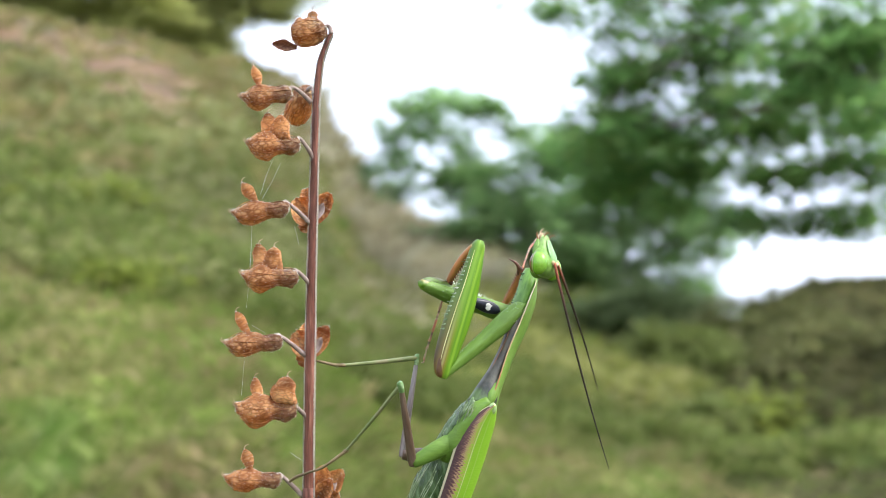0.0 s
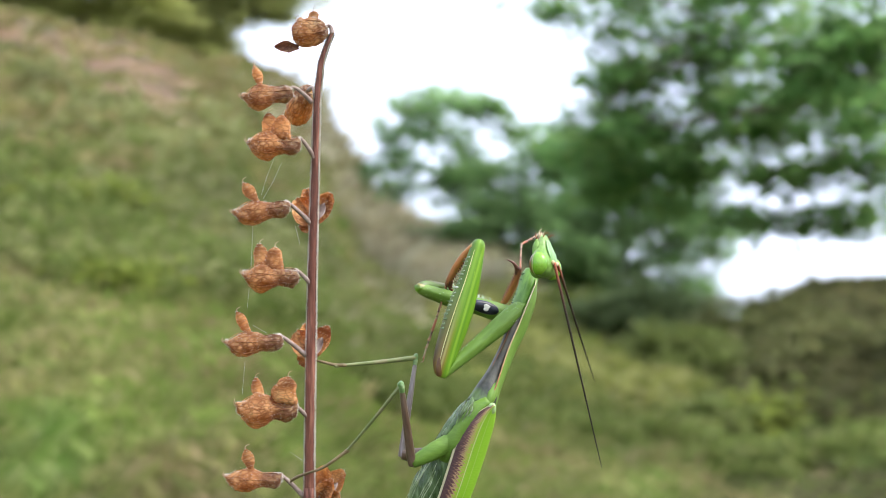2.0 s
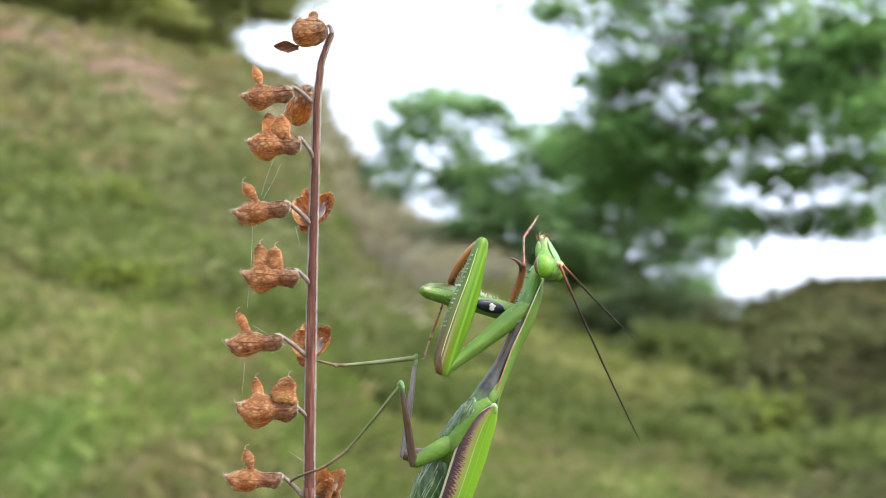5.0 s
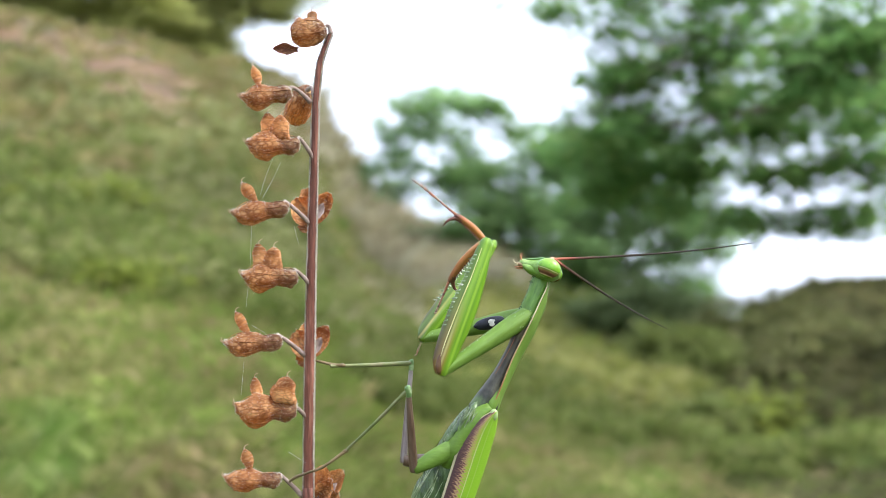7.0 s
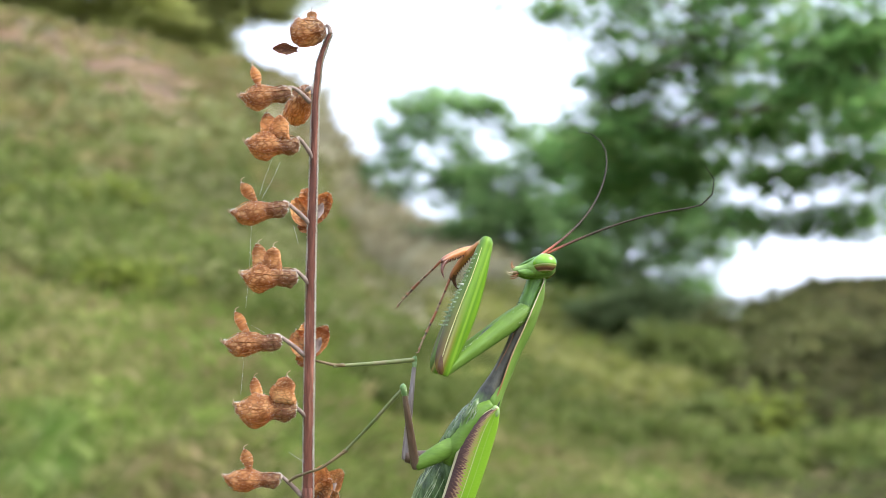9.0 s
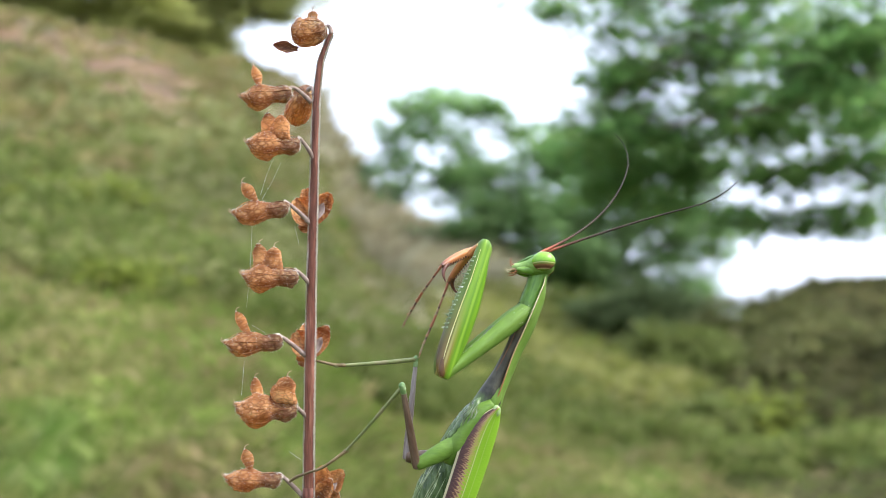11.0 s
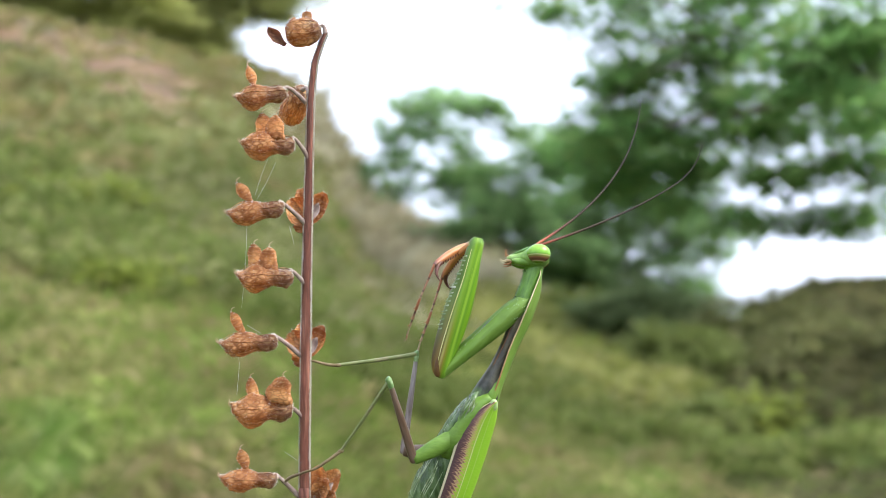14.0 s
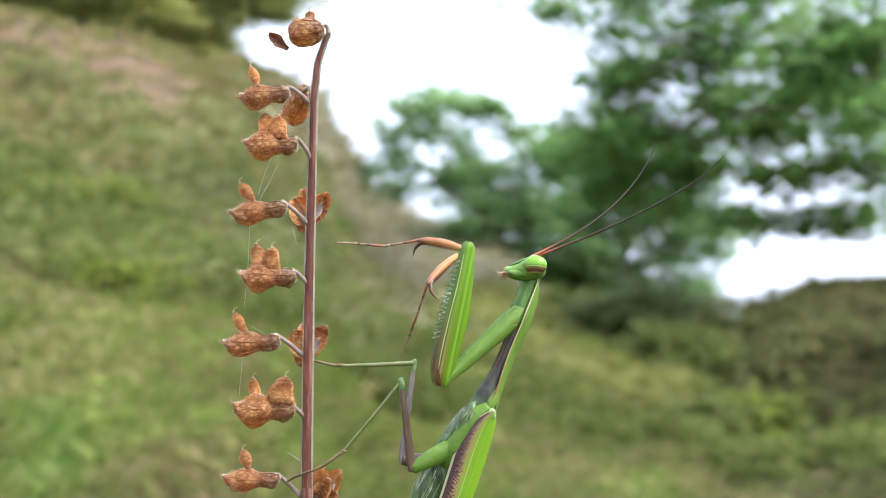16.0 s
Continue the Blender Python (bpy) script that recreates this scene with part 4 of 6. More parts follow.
for i, v in enumerate(bm.verts):
    v.co += noise.noise_vector(v.co * 0.8) * 0.05 + noise.noise_vector(v.co * Vector((2.5, 2.5, 0.5))) * 0.05
stem = part("stem", bm, bark_stem, stalk, "reddish-brown ridged stem with pale fuzz")
bm = bmesh.new()
for i in range(20000):
    u = rng.uniform(0.23, 0.98)
    k = u * (len(STEM) - 1)
    j = min(int(k), len(STEM) - 2)
    c = STEM[j].lerp(STEM[j + 1], k - j) - ROOT
    r = STEM_R[j] + (STEM_R[j + 1] - STEM_R[j]) * (k - j)
    # thickest along the two edges of the stem
    a = rng.gauss(0, 0.2) + math.pi * rng.randint(0, 1)
    out = Vector((math.cos(a), math.sin(a), 0))
    spike(bm, c + out * r * 0.9, c + out * (r + rng.uniform(0.06, 0.22)) + Vector((0, 0, rng.uniform(-0.16, 0.08))), 0.031, 3)
tagged(part("fuzz", bm, hair_skin, stalk, "short pale hairs"), kind="stuff")


def husk_shell(length, width, seed, barrel=False):
    """The flask-shaped body of a seed husk: a narrow throat, a swollen bag and a pinched, ragged mouth."""
    L, w = length, width
    prof = [(0, 0.02, 0.2, 0.2), (0.04, 0.0, 0.46, 0.42), (0.14, -0.1, 0.64, 0.56), (0.26, -0.08, 0.6, 0.52), (0.38, 0.04, 0.62, 0.56), (0.5, 0.06, 0.84, 0.78), (0.66, -0.02, 1.0, 0.9), (0.8, -0.1, 0.86, 0.86), (0.9, 0.0, 0.54, 0.7), (0.97, 0.16, 0.3, 0.54), (1.02, 0.34, 0.14, 0.3)]
    if barrel:
        prof = [(0, 0, 0.25, 0.25), (0.05, 0, 0.6, 0.55), (0.2, 0, 0.88, 0.8), (0.4, 0, 1.0, 0.92), (0.65, 0, 1.02, 0.95), (0.85, 0, 0.9, 0.86), (0.97, 0, 0.62, 0.7), (1.0, 0, 0.4, 0.5)]
    bm = loft([(x * L, z * w, hz * w, hy * w) for x, z, hz, hy in prof], 26, 5, rough=w * 0.12, seed=seed, ribs=0.07)
    for v in bm.verts:
        q = v.co * 2.6 + Vector((seed * 5.1, 0, 0))
        v.co += noise.noise_vector(q) * 0.09 * w
    return bm


def crest_shell(base, tip, width, seed, hollow=0.28, blunt=False, crumple=0.7, leafy=False):
    """The upright scale on a husk: a leaf-shaped, spoon-like shell with some thickness."""
    base, tip = Vector(base), Vector(tip)
    d = tip - base
    bm = bmesh.new()
    side = Vector((0, 1, 0)).cross(d).normalized()
    outline = (0.4, 0.75, 0.98, 1.05, 1.0, 0.78, 0.32) if blunt else (1.0, 1.05, 1.03, 0.95, 0.8, 0.56, 0.2) if leafy and width > 0.9 else (0.85, 0.92, 1.0, 1.02, 0.96, 0.76, 0.3) if leafy else (0.5, 0.55, 0.82, 1.02, 1.0, 0.78, 0.22)
    layers = []
    for off in (0.0, 0.09):
        grid = []
        for i, o in enumerate(outline):
            u = i / (len(outline) - 1)
            row = []
            for k in range(7):
                s = k / 3 - 1
                p = base + d * u + side * s * width * o + Vector((0, 1, 0)) * (width * hollow * (1 - abs(s) ** 1.15) + off * (0 if abs(s) == 1 else 1) - width * 0.3 * hollow)
                p += (noise.noise_vector(p * 1.3 + Vector((seed, 0, 0))) * width * 0.3 + noise.noise_vector(p * 4 + Vector((seed, 0, 0))) * width * 0.12) * crumple
                row.append(bm.verts.new(p))
            grid.append(row)
        layers.append(grid)
    for grid in layers:
        for a, b in zip(grid, grid[1:]):
            for k in range(6):
                bm.faces.new((a[k], a[k + 1], b[k + 1], b[k]))
    f, g = layers
    n = len(outline) - 1
    loop = [(0, k) for k in range(7)] + [(i, 6) for i in range(1, n + 1)] + [(n, k) for k in range(5, -1, -1)] + [(i, 0) for i in range(n - 1, 0, -1)]
    for (i, k), (i2, k2) in zip(loop, loop[1:] + loop[:1]):
        bm.faces.new((f[i][k], f[i2][k2], g[i2][k2], g[i][k]))
    bmesh.ops.recalc_face_normals(bm, faces=bm.faces)
    return bm


def bristles(bm_from, count, length, seed):
    """Pale bristles on the rim and keel of a husk."""
    r2 = random.Random(seed)
    bm_from.normal_update()
    faces = list(bm_from.faces)
    spots = []
    for i in range(count):
        f = r2.choice(faces)
        spots.append((f.calc_center_median(), f.normal.copy()))
    bm = bmesh.new()
    for c, nrm in spots:
        spike(bm, c - nrm * 0.02, c + nrm * length * r2.uniform(0.4, 1.2) + Vector((r2.uniform(-1, 1), r2.uniform(-1, 1), r2.uniform(-1, 1))) * length * 0.5, 0.0105, 3)
    return bm


def seed_husk(node, bend, throat, mouth, width, crests, seed, mat=husk, roll=0.0, barrel=False):
    """One husk on its curved stalklet, from the stem at node over bend to the throat; the mouth is its far end."""
    node, bend, throat, mouth = (Vector(q) - ROOT for q in (node, bend, throat, mouth))
    d = mouth - throat
    x = d.normalized()
    z = (Vector((0, 0, 1)) - x * x.z).normalized()
    m = Matrix((x, z.cross(x), z)).transposed().to_4x4()
    m = Matrix.Translation(throat * MM) @ m @ pose(0, 0, 0, roll)
    bm = husk_shell(d.length, width, seed, barrel)
    hairs = bristles(bm, 1500, 0.19, seed)
    shell = part("husk", bm, mat, stalk, "papery net-veined brown seed husk")
    shell.matrix_local = m
    part("bristles", hairs, hair_skin, shell)["kind"] = "stuff"
    for up, out in ((0.8, 0.4), (0.45, 0.55), (0.15, 0.3)) if not barrel else ():
        part("awn", tube([(d.length, -0.1, width * (0.1 + 0.25 * up)), (d.length + 0.6 * out, -0.1, width * (0.2 + 0.25 * up)), (d.length + 0.8 * out, -0.15, width * (0.3 + 0.5 * up))], [0.08, 0.06, 0.02], 5, 3), awn_skin, shell)
    bm = bmesh.new()
    for k in range(6):
        a = 2 * math.pi * (k + 0.3) / 6 + seed
        path = [(0.05, 0.5), (0.16, 0.66), (0.3, 0.62), (0.42, 0.66), (0.55, 0.9), (0.68, 1.0), (0.82, 0.86), (0.95, 0.5)] if not barrel else [(0.05, 0.6), (0.2, 0.9), (0.4, 1.03), (0.65, 1.05), (0.85, 0.93), (0.97, 0.66)]
        tube([(u * d.length, math.cos(a + 0.25 * u) * q * width * 0.93, math.sin(a + 0.25 * u) * q * width * 0.99) for u, q in path], [0.05, 0.06, 0.06, 0.06, 0.055, 0.05, 0.04, 0.03][:len(path)], 5, 4, bm)
    tagged(part("ribbing", bm, mat, shell), kind="stuff")
    for a, b, w in crests:
        bm = crest_shell((d.length * a[0], a[2], width * a[1]), (d.length * b[0], b[2], width * b[1]), w, seed, leafy=len(crests) > 1) if w < 0.9 else crest_shell((d.length * a[0], a[2], width * a[1] * 0.4), (d.length * b[0], b[2], width * b[1]), w * 1.08, seed, 0.3, leafy=True)
        hairs = bristles(bm, 500, 0.14, seed + 3)
        part("crest", bm, husk_fine if mat is husk else mat, shell)
        tagged(part("bristles", hairs, hair_skin, shell), kind="stuff")
        bm = bmesh.new()
        tip = Vector((d.length * b[0], b[2], width * b[1]))
        tube([tip - Vector((0, 0, 0.2)), tip + Vector((0.02, 0, 0.18)), tip + Vector((-0.12, 0.05, 0.4)), tip + Vector((-0.42, 0.05, 0.52))], [0.09, 0.055, 0.05, 0.03], 6, 3, bm)
        part("awn", bm, awn_skin, shell)
    inv = m.inverted()
    knee = bend + (bend - (node + throat) / 2) * 0.55
    arch = [node * (1 - u) ** 2 + knee * 2 * u * (1 - u) + (throat + x * 0.3) * u * u for u in (0, 0.17, 0.34, 0.5, 0.67, 0.84, 1.0)]
    bm = bmesh.new()
    fluff = random.Random(seed + 40)
    for k in range(320):
        u = fluff.uniform(0.05, 0.95)
        c = inv @ (along(arch, u) * MM) / MM
        out = Vector((fluff.gauss(0, 1), fluff.gauss(0, 1), fluff.gauss(0.6, 1))).normalized()
        spike(bm, c + out * 0.16, c + out * fluff.uniform(0.25, 0.36), 0.013, 3)
    tagged(part("fuzz", bm, hair_skin, shell), kind="stuff")
    pts = [inv @ (q * MM) / MM for q in arch]
    part("stalklet", tube(pts, [0.29, 0.24, 0.205, 0.19, 0.19, 0.22, 0.34], 8, 3), pedicel_skin, shell, "grey-brown curved stalklet")
    return shell


ONE = lambda a, b, w: [((a, 0.7, 0.0), (b, 2.6, 0.0), w)]
TWO = lambda a, b: [((a, 0.5, -0.7), (a + 0.03, 2.3, -0.7), 0.8), ((b + 0.06, 1.0, 0.5), (b, 2.1, 0.6), 0.95)]
seed_husk((-13.98, 0.00, 15.54), (-15.78, -1.00, 17.27), (-15.83, -2.00, 16.42), (-20.81, -3.00, 15.47), 1.28, ONE(0.6, 0.66, 0.52), 1)
seed_husk((-13.44, 0.00, 9.18), (-15.12, -1.00, 11.97), (-14.95, -2.00, 10.93), (-20.28, -3.00, 10.73), 1.45, TWO(0.56, 0.33), 2)
seed_husk((-13.98, 0.00, 2.64), (-16.67, -1.00, 5.24), (-16.07, -2.00, 4.37), (-21.74, -3.00, 3.46), 1.25, ONE(0.55, 0.76, 0.62), 3)
seed_husk((-13.86, 0.00, -4.02), (-15.60, -1.00, -1.96), (-15.18, -2.00, -2.84), (-20.75, -3.00, -2.99), 1.5, TWO(0.66, 0.42), 4)
seed_husk((-14.58, 0.00, -11.34), (-17.44, -1.00, -8.81), (-16.84, -2.00, -9.63), (-22.62, -3.00, -10.02), 1.3, ONE(0.57, 0.77, 0.55), 5)
seed_husk((-14.10, 0.00, -18.18), (-15.96, -1.00, -16.13), (-15.24, -2.00, -16.72), (-21.39, -3.00, -16.76), 1.75, [((0.64, 0.4, -1.0), (0.7, 1.85, -1.0), 0.62), ((0.26, 1.2, 0.9), (0.16, 2.05, 1.0), 1.25)], 6)
seed_husk((-14.82, 0.00, -26.34), (-17.27, -1.00, -23.52), (-16.84, -2.00, -24.10), (-22.56, -3.00, -23.97), 1.22, ONE(0.55, 0.68, 0.62), 7)
seed_husk((-13.68, 0.00, 16.26), (-14.07, 2.00, 17.61), (-14.78, 4.00, 17.51), (-16.82, 8.00, 14.59), 1.5, [], 8, roll=40, barrel=True)


def open_husk(node, petals, seed):
    """A burst husk behind the stem: papery lobes spreading from one node round a pale throat."""
    core = part("husk", ball(Vector(node) - ROOT, (0.55, 0.5, 0.7)), pedicel_skin, stalk, "burst papery seed husk with spreading lobes")
    for n, (tip, w, away) in enumerate(petals):
        base, end = Vector(node) - ROOT + Vector((0, away * 0.4, 0)), Vector(tip) - ROOT
        bm = crest_shell(base, end, w * 1.2, seed + n, 0.75, True, 0.45)
        hairs = bristles(bm, 600, 0.14, seed + n)
        lobe_part = part("lobe", bm, husk_fine, core)
        tagged(part("bristles", hairs, hair_skin, lobe_part), kind="stuff")
    part("throat_scale", crest_shell(Vector(node) - ROOT + Vector((0.1, -0.3, 0)), Vector(petals[1][0]) - ROOT + Vector((-0.6, -0.5, -1.2)), 0.5, seed + 9, 0.5), pedicel_skin, core, "pale grey inner scale")


open_husk((-14.13, 2.50, 2.75), [((-16.14, 4.00, 5.51), 1.15, 2), ((-12.34, 3.00, 6.14), 0.85, 1), ((-15.21, 5.00, 6.61), 0.8, 3), ((-15.84, 4.00, 2.66), 0.8, 2)], 60)
open_husk((-14.31, 2.50, -11.68), [((-16.21, 4.00, -9.09), 1.1, 2), ((-12.59, 3.00, -8.41), 0.85, 1), ((-15.33, 5.00, -8.29), 0.8, 3), ((-15.96, 4.00, -12.31), 0.75, 2)], 70)
open_husk((-13.89, 2.00, -27.48), [((-12.92, 2.00, -23.46), 1.05, 1), ((-10.93, 3.00, -24.13), 1.0, 1), ((-11.21, 2.00, -26.50), 0.9, 0), ((-12.03, 1.00, -24.73), 0.8, -1)], 80)
seed_husk((-11.88, 0.00, 22.86), (-12.06, 0.00, 23.88), (-12.42, 0.00, 23.34), (-16.02, 0.00, 22.74), 1.42, [((0.35, 0.8, 0), (0.3, 1.5, 0), 0.55), ((0.7, 0.8, -0.5), (0.85, 1.1, -0.5), 0.6)], 14, barrel=True)

bm = crest_shell((0.95, 0, -0.85), (-1.15, 0, 0.7), 0.6, 41, 0.9)
flake = part("husk_scrap", bm, husk_dark, stalk, "curled scrap of husk hanging from a silk thread")


def thread(a, b, sag, beads):
    bm = bmesh.new()
    a, b = Vector(a) - ROOT, Vector(b) - ROOT
    tube([a, (a + b) / 2 + Vector((sag, 0, 0)), b], [0.011, 0.011, 0.011], 4, 4, bm)
    for k in range(beads):
        c = a.lerp(b, rng.uniform(0.1, 0.9))
        ball(c, (0.022, 0.022, 0.04), bm, 4)
    part("silk_thread", bm, silk, stalk, "fine strand of spider silk")


thread((-17.09, -1.00, 9.11), (-18.90, -2.00, 5.26), 0.1, 3)
thread((-17.92, -1.00, 9.47), (-19.08, -2.00, 5.67), -0.1, 3)
thread((-19.97, -2.00, 2.54), (-20.56, -2.00, -6.14), 0.1, 4)
thread((-15.66, -1.00, 2.44), (-15.18, -1.00, 0.54), 0.0, 1)
thread((-19.97, -2.00, -7.97), (-18.55, -2.00, -8.80), 0.0, 1)
thread((-20.79, -2.00, -11.76), (-21.09, -2.00, -15.30), 0.0, 3)
thread((-16.25, -1.00, -21.37), (-14.47, -1.00, -22.56), 0.0, 1)


# ---- the mantis ----
WAIST = Vector((5.76, 0.00, -16.26))
mantis = thing("praying_mantis", "bright green praying mantis clinging to the dried stalk", "insect", TILT @ Matrix.Translation(WAIST * MM))


def at_waist(p):
    return Vector(p) - WAIST


def aim(angle, tilt=0.0, roll=0.0):
    """Turns local x to an angle in the plane of the plant (degrees, upwards from the right), leaning away by tilt."""
    a, t = radians(angle), radians(tilt)
    x = Vector((math.cos(a) * math.cos(t), math.sin(t), math.sin(a) * math.cos(t)))
    z = Vector((-math.sin(a), 0, math.cos(a)))
    return Matrix((x, z.cross(x), z)).transposed().to_4x4() @ pose(0, 0, 0, roll)


def body_run(points, halves, depths, n=16, sub=6):
    """A body part along points, with half widths across its run in the plane and half depths."""
    bm = bmesh.new()
    rows = spline([(*at_waist(p), h, d) for p, h, d in zip(points, halves, depths)], sub)
    rings = []
    for i, r in enumerate(rows):
        a, b = rows[max(i - 1, 0)], rows[min(i + 1, len(rows) - 1)]
        t = Vector((b - a)[:3]).normalized()
        side = t.cross(Vector((0, 1, 0))).normalized()
        c = Vector(r[:3])
        rings.append([c + side * math.cos(2 * math.pi * k / n) * r[3] + Vector((0, 1, 0)) * math.sin(2 * math.pi * k / n) * r[4] for k in range(n)])
    return skin(bm, rings)


# abdomen and hind body, with its folded wings
bm = body_run([(4.7, 1.00, -16.1), (3.35, 1.00, -17.7), (1.75, 1.00, -20.1), (0.35, 1.00, -23.2), (-0.9, 1.00, -26.4), (-3.4, 1.00, -32.5), (-6.6, 1.00, -39.5)],
              [1.1, 1.75, 2.0, 2.3, 2.6, 2.2, 0.6], [1.1, 1.5, 1.8, 2.1, 2.2, 1.7, 0.5])
for v in bm.verts:
    # body rings
    run = v.co.dot(Vector((-0.54, 0, -0.84)))
    v.co += noise.noise_vector(v.co * 0.7) * 0.14
    v.co.y *= 1 - 0.06 * abs(math.sin(run * 0.75)) ** 6
    v.co.x += 0.16 * abs(math.sin(run * 0.75)) ** 8
abdomen = part("abdomen", bm, grey_skin, mantis, "grey-green creased underside")
bm = body_run([(3.75, 0.00, -15.5), (2.75, -0.60, -16.75), (1.35, -0.80, -18.6), (0.05, -0.80, -20.1)], [0.4, 0.55, 0.55, 0.35], [0.9, 1.1, 1.1, 0.7])
for v in bm.verts:
    v.co += noise.noise_vector(v.co * 1.4) * 0.2 + noise.noise_vector(v.co * 3.6) * 0.07
part("breast", bm, grey_skin, mantis, "creased grey-green chest plates")
bm = body_run([(4.9, -0.9, -16.1), (3.6, -1.2, -17.2), (2.2, -1.3, -18.9), (1.0, -1.2, -20.9), (0.1, -0.6, -22.6)], [0.6, 1.0, 1.15, 1.1, 0.5], [0.9, 1.1, 1.15, 1.0, 0.5])
for v in bm.verts:
    v.co += noise.noise_vector(v.co * 1.0) * 0.07 + noise.noise_vector(v.co * 3.1) * 0.045
part("flank", bm, green_skin, mantis, "green flank below the wing")

# creases of breast and folded hind wings, their glints put in as pale colour
r2 = random.Random(17)
for k in range(17):
    # some on the breast, the rest on the belly behind the leg
    u0, u1 = (r2.uniform(0.0, 0.08), r2.uniform(0.2, 0.32)) if k < 10 else (r2.uniform(0.62, 0.7), r2.uniform(0.95, 1.1))
    off = r2.uniform(-0.8, 0.4) if k < 10 else r2.uniform(-1.9, 0.4)
    line = [Vector((3.3, -0.90, -15.9)).lerp(Vector((-2.2, -1.00, -27.0)), u0 + (u1 - u0) * q) + Vector((off * 0.84, -0.95 - 0.35 * (1 - (off / 2.2) ** 2) + r2.uniform(-0.15, 0.1), -off * 0.5)) + Vector((r2.uniform(-0.2, 0.2), 0, r2.uniform(-0.2, 0.2))) for q in (0, 0.33, 0.66, 1)]
    part("hind_wing_fold", tube([at_waist(q) for q in line], [0.02, r2.uniform(0.04, 0.075), r2.uniform(0.04, 0.07), 0.02], 7, 6), membrane, abdomen, "glassy crease with its glint put into a pale colour")


def tegmen(points_front, points_back, bulge, base_y, mat):
    """A folded forewing between its leading and hind edges, gently arched, with some thickness."""
    bm = bmesh.new()
    uv = bm.loops.layers.uv.verify()
    front, back = spline([at_waist(p) for p in points_front], 6), spline([at_waist(p) for p in points_back], 6)
    n, layers = 12, []
    for thick in (0.0, 0.12):
        grid = []
        for i, (f, b) in enumerate(zip(front, back)):
            row = []
            for k in range(n + 1):
                u = k / n
                c = Vector(f).lerp(Vector(b), u) + Vector((0, base_y + thick - bulge * math.sin(math.pi * (0.12 + 0.8 * u)) + 0.04 * math.sin(u * 40), 0))
                row.append(bm.verts.new(c))
            grid.append(row)
        layers.append(grid)
    for grid in layers:
        for i in range(len(grid) - 1):
            for k in range(n):
                f = bm.faces.new((grid[i][k], grid[i][k + 1], grid[i + 1][k + 1], grid[i + 1][k]))
                for loop, (a, b) in zip(f.loops, ((0, 0), (1, 0), (1, 1), (0, 1))):
                    loop[uv].uv = ((k + a) / n, (i + b) / (len(grid) - 1))
    f, g = layers
    m = len(f) - 1
    edge = [(0, k) for k in range(n + 1)] + [(i, n) for i in range(1, m + 1)] + [(m, k) for k in range(n - 1, -1, -1)] + [(i, 0) for i in range(m - 1, 0, -1)]
    for (i, k), (i2, k2) in zip(edge, edge[1:] + edge[:1]):
        bm.faces.new((f[i][k], f[i2][k2], g[i2][k2], g[i][k]))
    bmesh.ops.recalc_face_normals(bm, faces=bm.faces)
    return part("forewing", bm, mat, mantis, "folded forewing with a cream edge and brown feathered band")


FRONT = [(5.15, -0.2, -16.3), (3.71, -0.2, -17.15), (2.41, -0.2, -18.4), (1.35, -0.2, -20.4), (0.64, -0.2, -22.5), (-0.55, -0.2, -26.2), (-2.7, 0.3, -32.5), (-6.4, 0.6, -41.0)]
BACK = [(5.62, -0.2, -16.5), (5.6, -0.2, -17.3), (5.4, -0.2, -18.6), (4.75, -0.2, -20.9), (4.15, -0.2, -22.8), (2.85, -0.2, -26.4), (0.4, 0.3, -32.5), (-5.6, 0.6, -41.4)]
tegmen(FRONT, BACK, 0.9, -1.6, tegmen_skin)
tegmen([Vector(p) + Vector((0.4, 0, 0)) for p in FRONT], [Vector(p) + Vector((0.2, 0, 0)) for p in BACK], -0.9, 3.2, tegmen_skin)
bm = ball(at_waist((5.2, -2.3, -16.75)), (0.42, 0.3, 0.62))
part("wing_base", bm, surface("wing_base_skin", [(0.25, 0.38, 0.12), (0.38, 0.5, 0.24), (0.5, 0.58, 0.38)], 700, 0.4, 0.4), mantis, "pale green wing base")

# fore body and its shield, along x from the waist to the neck
prothorax = part("prothorax", loft([(-1.0, 1.5, 1.6, 1.2), (0.6, 1.3, 1.35, 1.2), (3.5, 0.95, 0.86, 1.15), (7.0, 0.5, 0.86, 1.2), (9.6, 0.4, 1.2, 1.4), (11.0, 0.42, 1.15, 1.35), (12.7, 0.4, 1.05, 1.15), (14.2, 0.5, 1.0, 0.95), (15.2, 0.45, 0.8, 0.8)], 18, 6), thorax_skin, mantis, "narrow fore body, dark grey below and green above")


